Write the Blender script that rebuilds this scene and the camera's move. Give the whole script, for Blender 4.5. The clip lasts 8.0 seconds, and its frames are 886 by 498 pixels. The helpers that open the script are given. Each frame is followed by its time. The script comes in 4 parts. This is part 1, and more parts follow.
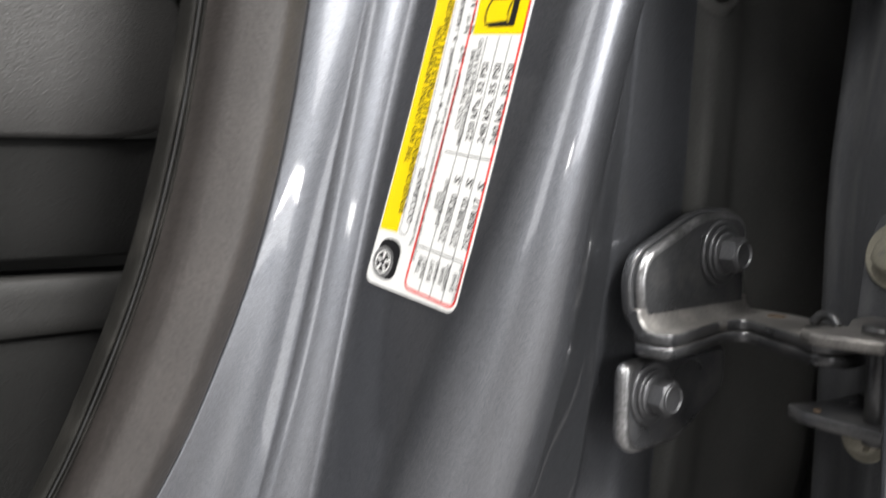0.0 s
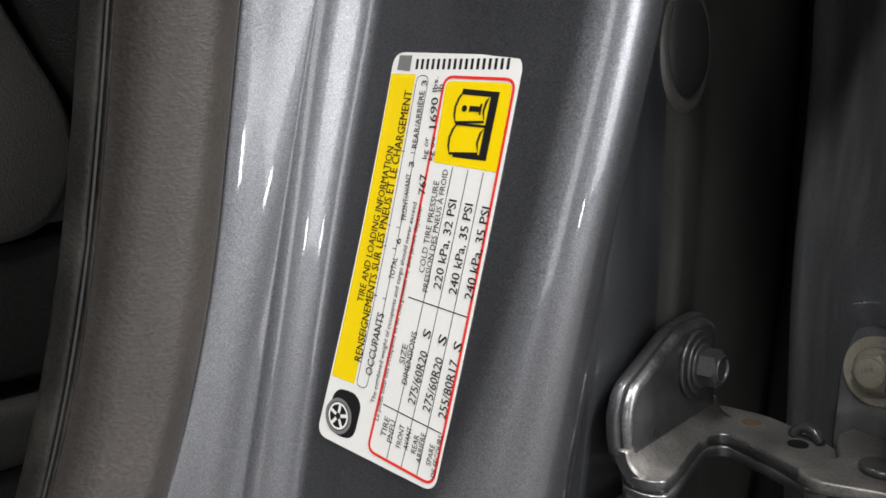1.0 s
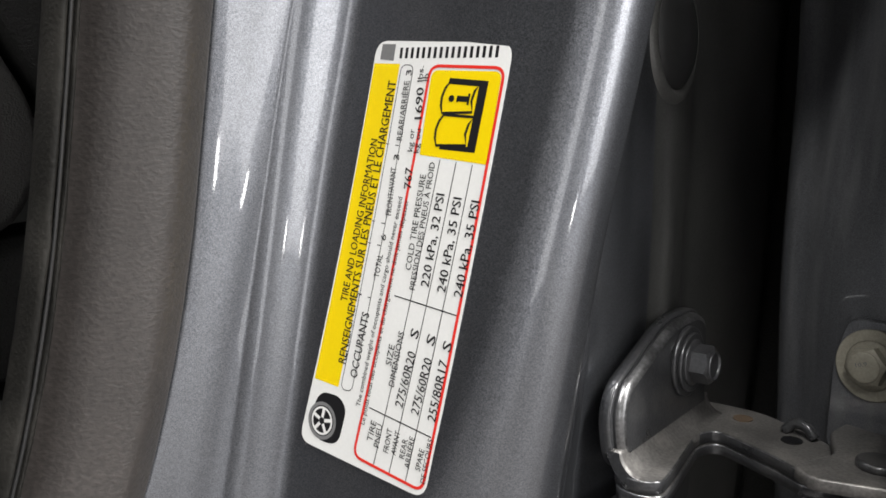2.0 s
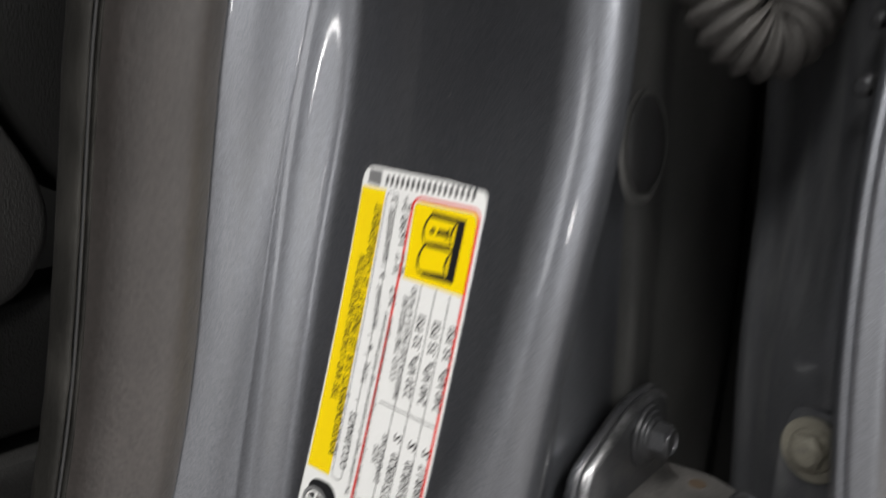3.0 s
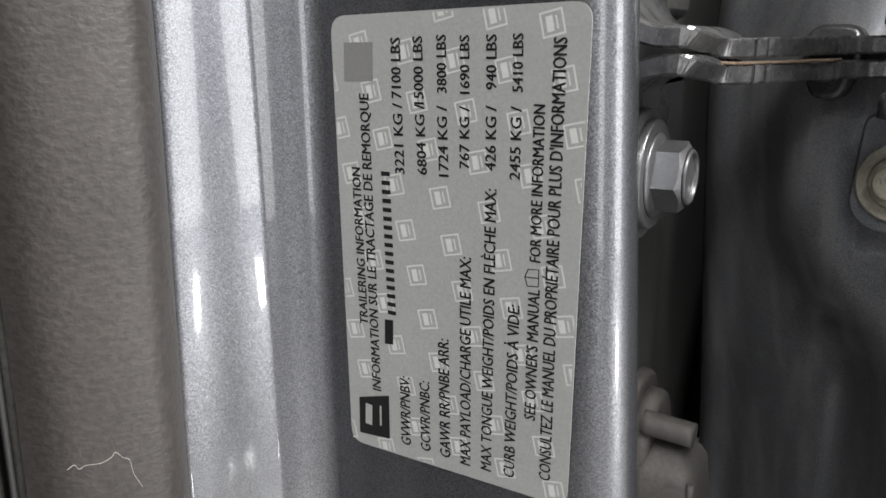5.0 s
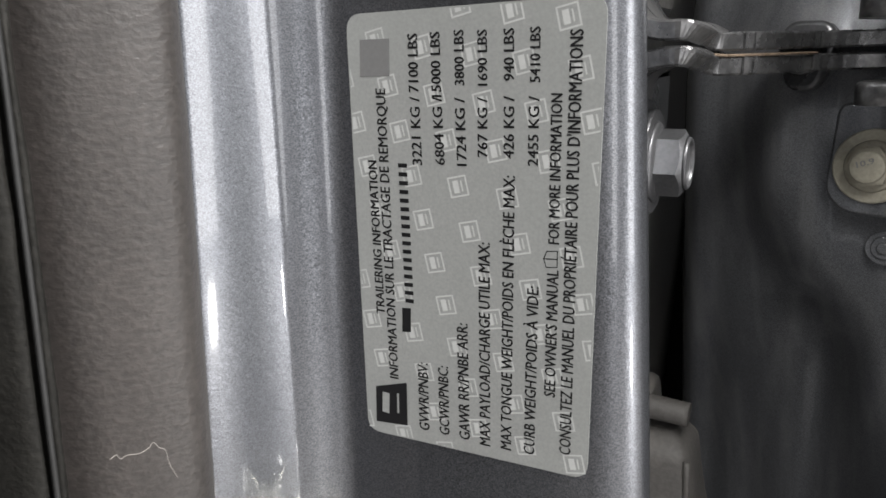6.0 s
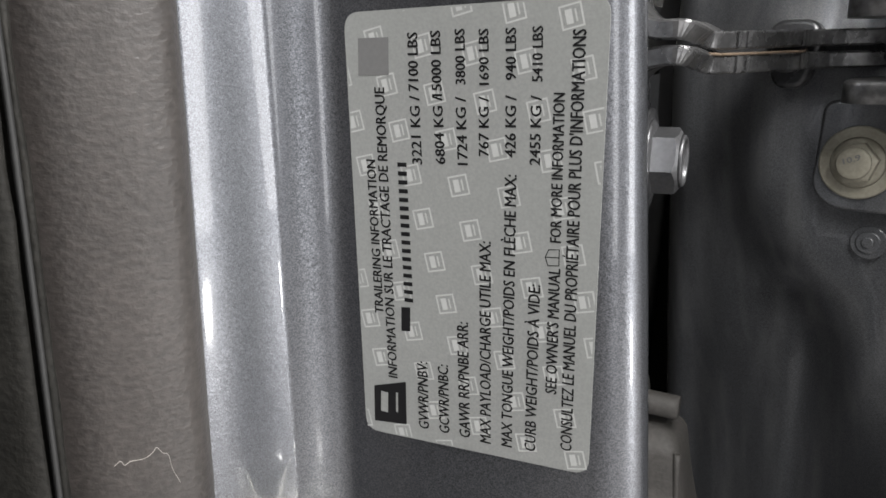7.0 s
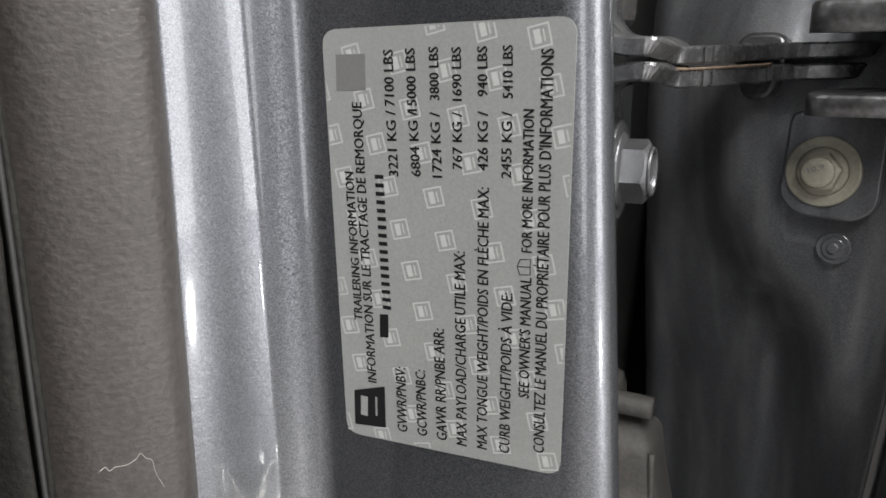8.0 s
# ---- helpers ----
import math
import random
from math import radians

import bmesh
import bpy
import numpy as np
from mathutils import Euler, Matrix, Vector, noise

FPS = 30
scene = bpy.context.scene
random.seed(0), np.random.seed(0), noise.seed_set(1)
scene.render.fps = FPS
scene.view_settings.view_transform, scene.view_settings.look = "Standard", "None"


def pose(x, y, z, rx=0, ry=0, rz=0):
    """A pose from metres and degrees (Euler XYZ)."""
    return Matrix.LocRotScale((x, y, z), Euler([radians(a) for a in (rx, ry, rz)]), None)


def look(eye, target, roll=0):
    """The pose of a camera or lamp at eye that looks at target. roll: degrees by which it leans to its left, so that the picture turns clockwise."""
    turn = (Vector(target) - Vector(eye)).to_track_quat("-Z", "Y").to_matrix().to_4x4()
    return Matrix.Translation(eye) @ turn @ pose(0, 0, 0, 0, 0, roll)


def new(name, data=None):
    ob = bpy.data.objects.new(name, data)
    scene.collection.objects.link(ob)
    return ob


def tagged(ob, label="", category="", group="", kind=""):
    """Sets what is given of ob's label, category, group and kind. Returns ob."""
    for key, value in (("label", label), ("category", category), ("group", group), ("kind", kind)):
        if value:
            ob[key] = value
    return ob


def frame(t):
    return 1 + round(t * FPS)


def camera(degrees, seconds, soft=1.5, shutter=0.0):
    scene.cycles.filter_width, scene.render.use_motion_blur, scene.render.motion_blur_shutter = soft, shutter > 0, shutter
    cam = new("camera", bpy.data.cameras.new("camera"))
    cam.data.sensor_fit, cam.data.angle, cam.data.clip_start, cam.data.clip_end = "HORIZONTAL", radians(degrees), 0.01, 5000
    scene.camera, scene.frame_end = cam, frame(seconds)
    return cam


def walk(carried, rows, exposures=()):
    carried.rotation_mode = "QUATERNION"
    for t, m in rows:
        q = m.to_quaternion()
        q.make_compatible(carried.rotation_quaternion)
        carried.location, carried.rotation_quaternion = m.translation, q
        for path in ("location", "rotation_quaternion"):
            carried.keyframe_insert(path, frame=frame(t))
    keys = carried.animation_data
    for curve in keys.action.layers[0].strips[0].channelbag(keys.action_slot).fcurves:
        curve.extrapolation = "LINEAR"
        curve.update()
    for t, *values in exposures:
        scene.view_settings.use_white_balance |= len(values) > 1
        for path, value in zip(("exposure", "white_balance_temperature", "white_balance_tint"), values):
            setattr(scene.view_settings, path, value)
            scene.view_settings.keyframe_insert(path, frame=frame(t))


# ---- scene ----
cam = camera(63.2, 8.0, soft=1.6, shutter=0.38)
ROWS = [
    (0, 0.2606, -0.2039, 0.8997, 52.96, -5.45, 0.79),
    (0.5, 0.2368, -0.1907, 0.9601, 47.41, -8.07, -1.32),
    (1, 0.2047, -0.1955, 0.9670, 43.97, -8.34, -1.51),
    (1.5, 0.1951, -0.1872, 0.9626, 42.51, -8.32, -1.60),
    (2.9, 0.1949, -0.2013, 1.0008, 41.07, -9.93, -1.66),
    (3, 0.2087, -0.1978, 1.0274, 41.51, -12.01, -1.07),
    (3.1, 0.2289, -0.1962, 1.0609, 42.63, -13.03, -0.80),
    (3.2, 0.2523, -0.1886, 1.1554, 45.87, -20.84, -2.44),
    (3.3, 0.2381, -0.1858, 1.2166, 43.91, -21.71, -2.62),
    (3.4, 0.2332, -0.1811, 1.2405, 43.53, -17.91, -0.97),
    (3.5, 0.2244, -0.1785, 1.2649, 42.78, -15.39, -0.47),
    (3.6, 0.2237, -0.1757, 1.2882, 43.40, -13.70, -0.43),
    (3.7, 0.2197, -0.1720, 1.3113, 43.14, -13.98, -0.57),
    (3.8, 0.2177, -0.1706, 1.3352, 43.04, -14.19, -0.48),
    (3.9, 0.2133, -0.1707, 1.3541, 42.88, -13.97, -0.79),
    (4.1, 0.1956, -0.1651, 1.3770, 41.31, -13.79, -0.63),
    (4.5, 0.1634, -0.1440, 1.3961, 36.14, -15.28, -1.36),
    (4.7, 0.1538, -0.1352, 1.3999, 34.15, -15.98, -1.09),
    (5.8, 0.1394, -0.1458, 1.3926, 28.97, -14.71, -1.58),
    (6, 0.1366, -0.1504, 1.3947, 28.29, -14.95, -1.53),
    (6.5, 0.1323, -0.1580, 1.3955, 26.91, -15.22, -1.46),
    (7, 0.1303, -0.1532, 1.3961, 25.98, -15.50, -1.43),
    (7.5, 0.1295, -0.1531, 1.3973, 25.27, -15.56, -1.45),
    (8, 0.1356, -0.1560, 1.4004, 25.16, -15.71, -1.41),
]
walk(cam, [(t, pose(x, y, z, 90 + p, 0, yaw) @ pose(0, 0, 0, 0, 0, r)) for t, x, y, z, yaw, p, r in ROWS],
     exposures=[(0.0, 0.28), (0.4, -0.13), (3.0, -0.19), (3.2, 0.04), (3.4, 0.40), (3.7, 0.56), (4.4, 0.10), (8.0, 0.04)])

# ---- light ----
scene.view_settings.exposure = 0.0
world = bpy.data.worlds.new("world")
scene.world = world
world.use_nodes = True
world.node_tree.nodes["Background"].inputs[0].default_value = (0.75, 0.78, 0.8, 1)
world.node_tree.nodes["Background"].inputs[1].default_value = 0.15


def area_lamp(name, eye, target, sx, sy, power, colour=(1, 0.985, 0.965)):
    data = bpy.data.lights.new(name, "AREA")
    data.shape, data.size, data.size_y, data.energy, data.color = "RECTANGLE", sx, sy, power, colour
    ob = new(name, data)
    ob.matrix_world = look(eye, target)
    return ob


# added overhead fills for labels, seal and floor; no fixture is seen
area_lamp("overhead_fill", (0.7, -1.5, 2.95), (0.7, -1.3, 0), 0.4, 1.6, 72)
area_lamp("overhead_fill", (2.0, 0.1, 2.95), (2.1, 0.1, 0), 0.4, 1.6, 200)
# added panel: the paint reflects something bright eastward; no doorway is seen
area_lamp("east_reflect_panel", (4.92, -0.15, 1.55), (0.0, -0.15, 1.55), 1.6, 2.7, 70, (0.985, 0.98, 0.985))
# added panel for the fold's broad highlight; no opening is seen there
area_lamp("southeast_fill_panel", (2.9, -3.9, 1.35), (0.0, 0.0, 1.2), 2.0, 2.5, 56, (0.985, 0.98, 0.985))
# one unseen hand-held light, replaced by two fixed lamps for its glints
area_lamp("work_light", (0.75, -0.02, 1.08), (0.02, -0.03, 1.16), 0.05, 0.06, 0.9)
# extra lamp, added only for the glints on the lower pillar
area_lamp("low_glint_fill", (0.68, -0.20, 0.85), (0.0, -0.03, 0.90), 0.03, 0.035, 0.16)


# ---- materials ----
def material(name, colour, rough=0.5, metal=0.0, grain=0.0, scale=300.0, bump=0.0, coat=0.0, coat_rough=0.03, blotch=0.0,
             blotch_scale=15.0, spec=0.5, rough_var=0.0, dust=0.0, sheen=0.0, stretch=1.0):
    """A surface with fine grain (scale per metre), slow blotches, optional dust and clear coat."""
    mat = bpy.data.materials.new(name)
    mat.use_nodes = True
    nt = mat.node_tree
    b = nt.nodes["Principled BSDF"]
    b.inputs["Roughness"].default_value = rough
    b.inputs["Metallic"].default_value = metal
    b.inputs["Coat Weight"].default_value = coat
    b.inputs["Coat Roughness"].default_value = coat_rough
    b.inputs["Specular IOR Level"].default_value = spec
    b.inputs["Sheen Weight"].default_value = sheen
    coord = nt.nodes.new("ShaderNodeTexCoord")
    fine = nt.nodes.new("ShaderNodeTexNoise")
    fine.inputs["Scale"].default_value, fine.inputs["Detail"].default_value = scale, 3
    slow = nt.nodes.new("ShaderNodeTexNoise")
    slow.inputs["Scale"].default_value, slow.inputs["Detail"].default_value = blotch_scale, 5
    grow = nt.nodes.new("ShaderNodeVectorMath")
    grow.operation = "MULTIPLY"
    grow.inputs[1].default_value = (1, 1, stretch)
    nt.links.new(coord.outputs["Object"], grow.inputs[0])
    nt.links.new(grow.outputs[0], fine.inputs["Vector"])
    nt.links.new(coord.outputs["Object"], slow.inputs["Vector"])

    def mul(src, amount):
        r = nt.nodes.new("ShaderNodeMapRange")
        r.inputs["From Min"].default_value, r.inputs["From Max"].default_value = 0.3, 0.7
        r.inputs["To Min"].default_value, r.inputs["To Max"].default_value = 1 - amount, 1 + amount
        nt.links.new(src, r.inputs["Value"])
        return r.outputs["Result"]

    a = nt.nodes.new("ShaderNodeMath")
    a.operation = "MULTIPLY"
    nt.links.new(mul(fine.outputs["Fac"], grain), a.inputs[0])
    nt.links.new(mul(slow.outputs["Fac"], blotch), a.inputs[1])
    mix = nt.nodes.new("ShaderNodeVectorMath")
    mix.operation = "SCALE"
    mix.inputs[0].default_value = colour
    nt.links.new(a.outputs[0], mix.inputs["Scale"])
    last = mix.outputs[0]
    if dust:
        grey = nt.nodes.new("ShaderNodeMix")
        grey.data_type = "RGBA"
        grey.inputs[7].default_value = (0.32, 0.3, 0.27, 1)
        ramp = nt.nodes.new("ShaderNodeMapRange")
        ramp.inputs["From Min"].default_value, ramp.inputs["From Max"].default_value = 0.5, 0.8
        ramp.inputs["To Max"].default_value = dust
        nt.links.new(slow.outputs["Fac"], ramp.inputs["Value"])
        nt.links.new(ramp.outputs["Result"], grey.inputs[0])
        nt.links.new(last, grey.inputs[6])
        last = grey.outputs[2]
    nt.links.new(last, b.inputs["Base Color"])
    if rough_var:
        r = nt.nodes.new("ShaderNodeMapRange")
        r.inputs["To Min"].default_value, r.inputs["To Max"].default_value = max(0.02, rough - rough_var), rough + rough_var
        nt.links.new(slow.outputs["Fac"], r.inputs["Value"])
        nt.links.new(r.outputs["Result"], b.inputs["Roughness"])
    if bump:
        bn = nt.nodes.new("ShaderNodeBump")
        bn.inputs["Strength"].default_value, bn.inputs["Distance"].default_value = 1.0, bump
        nt.links.new(fine.outputs["Fac"], bn.inputs["Height"])
        nt.links.new(bn.outputs["Normal"], b.inputs["Normal"])
    return mat


def flake_paint(name, colour, metal, rough, smear):
    """Metallic car paint: fine flakes, each with its own tilt and brightness, under a clear coat with light dust."""
    mat = material(name, colour, rough, metal, coat=1.0, coat_rough=0.05, blotch=0.06, blotch_scale=12, rough_var=0.04)
    nt = mat.node_tree
    b = nt.nodes["Principled BSDF"]
    coord, geo = nt.nodes.new("ShaderNodeTexCoord"), nt.nodes.new("ShaderNodeNewGeometry")
    cells = nt.nodes.new("ShaderNodeTexVoronoi")
    cells.inputs["Scale"].default_value = 4200
    nt.links.new(coord.outputs["Object"], cells.inputs["Vector"])
    level = nt.nodes.new("ShaderNodeSeparateColor")
    nt.links.new(cells.outputs["Color"], level.inputs[0])
    ramp = nt.nodes.new("ShaderNodeMapRange")
    ramp.inputs["To Min"].default_value, ramp.inputs["To Max"].default_value = 0.66, 1.36
    nt.links.new(level.outputs[0], ramp.inputs["Value"])
    base = nt.nodes.new("ShaderNodeVectorMath")
    base.operation = "SCALE"
    nt.links.new(b.inputs["Base Color"].links[0].from_socket, base.inputs[0])
    nt.links.new(ramp.outputs["Result"], base.inputs["Scale"])
    # wiped dust leaves upright smears that dull the clear coat
    long = nt.nodes.new("ShaderNodeVectorMath")
    long.operation = "MULTIPLY"
    long.inputs[1].default_value = (1, 1, 0.10)
    nt.links.new(coord.outputs["Object"], long.inputs[0])
    wipe = nt.nodes.new("ShaderNodeTexNoise")
    wipe.inputs["Scale"].default_value, wipe.inputs["Detail"].default_value = 130, 6
    nt.links.new(long.outputs[0], wipe.inputs["Vector"])
    dull, veil = nt.nodes.new("ShaderNodeMapRange"), nt.nodes.new("ShaderNodeMapRange")
    for r, top in ((dull, 0.05 + 0.30 * smear), (veil, 0.35 * smear)):
        r.inputs["From Min"].default_value, r.inputs["From Max"].default_value = 0.45, 0.75
        r.inputs["To Max"].default_value = top
        nt.links.new(wipe.outputs["Fac"], r.inputs["Value"])
    dull.inputs["To Min"].default_value = 0.05
    nt.links.new(dull.outputs["Result"], b.inputs["Coat Roughness"])
    dusty = nt.nodes.new("ShaderNodeMix")
    dusty.data_type = "RGBA"
    dusty.inputs[7].default_value = (0.34, 0.34, 0.34, 1)
    nt.links.new(veil.outputs["Result"], dusty.inputs[0])
    nt.links.new(base.outputs[0], dusty.inputs[6])
    nt.links.new(dusty.outputs[2], b.inputs["Base Color"])
    off = nt.nodes.new("ShaderNodeVectorMath")
    off.operation = "MULTIPLY_ADD"
    off.inputs[1].default_value, off.inputs[2].default_value = (0.13, 0.13, 0.13), (-0.065, -0.065, -0.065)
    nt.links.new(cells.outputs["Color"], off.inputs[0])
    tilt = nt.nodes.new("ShaderNodeVectorMath")
    nt.links.new(geo.outputs["Normal"], tilt.inputs[0])
    nt.links.new(off.outputs[0], tilt.inputs[1])
    unit = nt.nodes.new("ShaderNodeVectorMath")
    unit.operation = "NORMALIZE"
    nt.links.new(tilt.outputs[0], unit.inputs[0])
    nt.links.new(unit.outputs[0], b.inputs["Normal"])
    return mat


M_PAINT = flake_paint("grey_metallic_paint", (0.180, 0.187, 0.204), 0.92, 0.37, 0.25)
# body paint under olive dust, with light for the side recess painted in
M_DUST_RECESS_LIGHT = material("dusty_paint_recess_light", (0.098, 0.098, 0.094), 0.42, 0.3, grain=0.2, scale=900, coat=0.2, coat_rough=0.2, blotch=0.25, blotch_scale=9, dust=0.12)
# body paint again, darkened so the door end's shade sits in its colour
M_DOOR_SHADE = flake_paint("shaded_blue_grey_door_paint", (0.100, 0.103, 0.110), 0.40, 0.36, 0.65)
M_RUBBER = material("door_seal_rubber", (0.0310, 0.0266, 0.0244), 0.50, spec=0.6, grain=0.28, scale=560, bump=0.00024, blotch=0.2, blotch_scale=22, sheen=0.05, stretch=1.4)
M_RUBBER_DARK = material("smooth_black_rubber", (0.02, 0.02, 0.02), 0.5, grain=0.1, scale=600, blotch=0.1)
M_LIP = material("rough_dark_rubber", (0.0105, 0.0100, 0.0088), 0.6, spec=0.2, grain=0.3, scale=700, bump=0.0003, blotch=0.25, blotch_scale=40, dust=0.04)
M_BOOT = material("dusty_conduit_rubber", (0.062, 0.058, 0.054), 0.65, grain=0.15, scale=700, bump=0.0002, blotch=0.2, blotch_scale=30, dust=0.35)
M_PLASTIC = material("grained_dark_plastic", (0.010, 0.010, 0.0095), 0.65, spec=0.14, grain=0.25, scale=900, bump=0.0007, blotch=0.08)
M_TRIM = material("grained_grey_trim", (0.040, 0.0388, 0.0372), 0.5, spec=0.4, grain=0.25, scale=900, bump=0.0006, blotch=0.1)
M_LEDGE = material("dark_sill_plastic", (0.022, 0.0215, 0.0205), 0.55, spec=0.25, grain=0.25, scale=900, bump=0.0005, blotch=0.1)
M_LEATHER = material("black_leather", (0.031, 0.0303, 0.029), 0.45, spec=0.35, grain=0.2, scale=900, bump=0.0004, blotch=0.1)
M_THREAD = material("grey_thread", (0.07, 0.066, 0.06), 0.7, grain=0.2, scale=2500)
M_HINGE = material("painted_hinge_steel", (0.055, 0.056, 0.059), 0.3, 0.4, coat=0.4, coat_rough=0.12, grain=0.25, scale=900, bump=0.00006, blotch=0.25, blotch_scale=50, dust=0.18, rough_var=0.12)
M_HINGE_EDGE = material("cut_hinge_edge", (0.135, 0.135, 0.137), 0.28, 0.8, grain=0.25, scale=700, bump=0.00006, blotch=0.4, blotch_scale=110, rough_var=0.12, dust=0.2)
M_WORN = material("worn_bare_rim", (0.21, 0.21, 0.212), 0.32, 0.85, grain=0.3, scale=600, blotch=0.45, blotch_scale=90, rough_var=0.12)
M_ARM = material("dusty_hinge_arm", (0.17, 0.163, 0.155), 0.42, 0.45, grain=0.25, scale=800, bump=0.00006, blotch=0.3, blotch_scale=45, dust=0.7, rough_var=0.12)
M_BOLT = material("grey_painted_bolt", (0.10, 0.101, 0.105), 0.36, 0.7, grain=0.15, scale=900, blotch=0.2, blotch_scale=60, rough_var=0.1)
M_WASHER = material("olive_zinc_bolt", (0.33, 0.31, 0.25), 0.5, 0.25, grain=0.12, scale=900, bump=0.0001, blotch=0.12, blotch_scale=60)
M_RUST = material("rust_spot", (0.085, 0.058, 0.036), 0.85, grain=0.4, scale=1500)
M_ZINC = material("yellow_zinc_striker", (0.72, 0.71, 0.64), 0.28, 1.0, grain=0.08, scale=600, blotch=0.12, blotch_scale=60, rough_var=0.08)
M_ZINC_BOLT = material("clear_zinc_bolt", (0.68, 0.70, 0.70), 0.42, 1.0, grain=0.1, scale=700, blotch=0.1, blotch_scale=60)
M_WHITE = material("white_label_film", (0.74, 0.74, 0.72), 0.32, grain=0.02, scale=900, blotch=0.02, coat=0.3, coat_rough=0.1)
M_SILVER = material("silver_label_film", (0.36, 0.37, 0.36), 0.4, 0.25, grain=0.06, scale=1500, blotch=0.03, coat=0.2, coat_rough=0.15)
M_MARK = material("pale_label_print", (0.5, 0.51, 0.5), 0.35, grain=0.03, scale=900)
M_YELLOW = material("yellow_print", (0.82, 0.6, 0.0), 0.35, grain=0.02, scale=900, coat=0.3, coat_rough=0.1)
M_RED = material("red_print", (0.72, 0.03, 0.02), 0.35, grain=0.02, scale=900, coat=0.3, coat_rough=0.1)
M_INK = material("black_print", (0.008, 0.008, 0.009), 0.4, grain=0.05, scale=900)
M_GREYINK = material("grey_print", (0.17, 0.17, 0.17), 0.4, grain=0.05, scale=900)
M_WALL = material("light_garage_wall", (0.62, 0.61, 0.605), 0.8, grain=0.05, scale=120, blotch=0.06, blotch_scale=1.5)
M_BACK = material("unseen_dark_wall", (0.10, 0.10, 0.103), 0.8, grain=0.05, scale=120, blotch=0.08, blotch_scale=1.5)
M_SIDE = material("unseen_mid_grey_wall", (0.27, 0.268, 0.272), 0.8, grain=0.05, scale=120, blotch=0.08, blotch_scale=1.5)
M_CEIL = material("garage_ceiling", (0.6, 0.6, 0.6), 0.85, grain=0.05, scale=90, blotch=0.05, blotch_scale=1.5)
M_FLOOR = material("grey_sealed_floor", (0.22, 0.212, 0.209), 0.4, grain=0.2, scale=150, bump=0.0002, blotch=0.06, blotch_scale=2)
M_HAIR = material("pale_fibre", (0.26, 0.245, 0.225), 0.6)


# ---- building helpers ----
def smooth(bm):
    for f in bm.faces:
        f.smooth = True
    return bm


def link(name, bm, mat, parent=None, label=""):
    """Links a bmesh as one mesh object."""
    me = bpy.data.meshes.new(name)
    bmesh.ops.recalc_face_normals(bm, faces=bm.faces)
    bm.to_mesh(me)
    bm.free()
    me.materials.append(mat)
    ob = new(name, me)
    ob.parent = parent
    return tagged(ob, label)


def part(name, bm, mat, parent, label=""):
    return link(name, bm, mat, parent, label)


def thing(name, at, label, category, group="", kind=""):
    ob = new(name)
    ob.empty_display_size = 0.02
    ob.location = at
    bpy.context.view_layer.update()
    return tagged(ob, label, category, group, kind)


def rel(bm, parent):
    """Moves a mesh built in world coordinates into its parent's."""
    m = Matrix.Identity(4)
    p = parent
    while p:
        m = m @ p.matrix_basis.inverted()
        p = p.parent
    bm.transform(m)
    return bm


def loft(rings, closed=True, caps=True):
    """A skin over rings of equal point counts."""
    bm = bmesh.new()
    vs = [[bm.verts.new(p) for p in ring] for ring in rings]
    n = len(vs[0])
    for a, b in zip(vs, vs[1:]):
        for i in range(n if closed else n - 1):
            j = (i + 1) % n
            bm.faces.new((a[i], a[j], b[j], b[i]))
    smooth(bm)
    if caps and closed:
        for ring in (vs[0], vs[-1]):
            f = bm.faces.new(ring)
            f.smooth = False
    return bm


def spline(points, per=8):
    """A Catmull-Rom curve through 2D or 3D points."""
    ps = [Vector(p) for p in points]
    ps = [2 * ps[0] - ps[1]] + ps + [2 * ps[-1] - ps[-2]]
    out = []
    for a, b, c, d in zip(ps, ps[1:], ps[2:], ps[3:]):
        for k in range(per):
            t = k / per
            out.append(0.5 * ((2 * b) + (c - a) * t + (2 * a - 5 * b + 4 * c - d) * t * t + (3 * b - a - 3 * c + d) * t ** 3))
    return out + [ps[-2]]


def tube(points, radius, sides=12, per=8, radii=None):
    """A round tube along a smooth curve; radii gives a radius for each step."""
    path = spline(points, per) if per > 1 else [Vector(p) for p in points]
    rings, side = [], None
    for i, p in enumerate(path):
        d = (path[min(i + 1, len(path) - 1)] - path[max(i - 1, 0)]).normalized()
        if side is None:
            side = d.orthogonal().normalized()
        side = (side - d * side.dot(d)).normalized()
        up = d.cross(side)
        r = radii(i / (len(path) - 1)) if radii else radius
        rings.append([p + r * (math.cos(a) * side + math.sin(a) * up) for a in (2 * math.pi * k / sides for k in range(sides))])
    return loft(rings)


def rounded(corners, r, steps=5):
    """A polygon's outline with rounded corners (2D)."""
    out = []
    n = len(corners)
    rs = r if isinstance(r, (list, tuple)) else [r] * n
    for i in range(n):
        p, a, b = Vector(corners[i]), Vector(corners[i - 1]), Vector(corners[(i + 1) % n])
        da, db = (a - p).normalized(), (b - p).normalized()
        cut = min(rs[i], 0.48 * (a - p).length, 0.48 * (b - p).length)
        s, e = p + da * cut, p + db * cut
        for k in range(steps + 1):
            t = k / steps
            out.append((1 - t) ** 2 * s + 2 * t * (1 - t) * p + t * t * e)
    return out


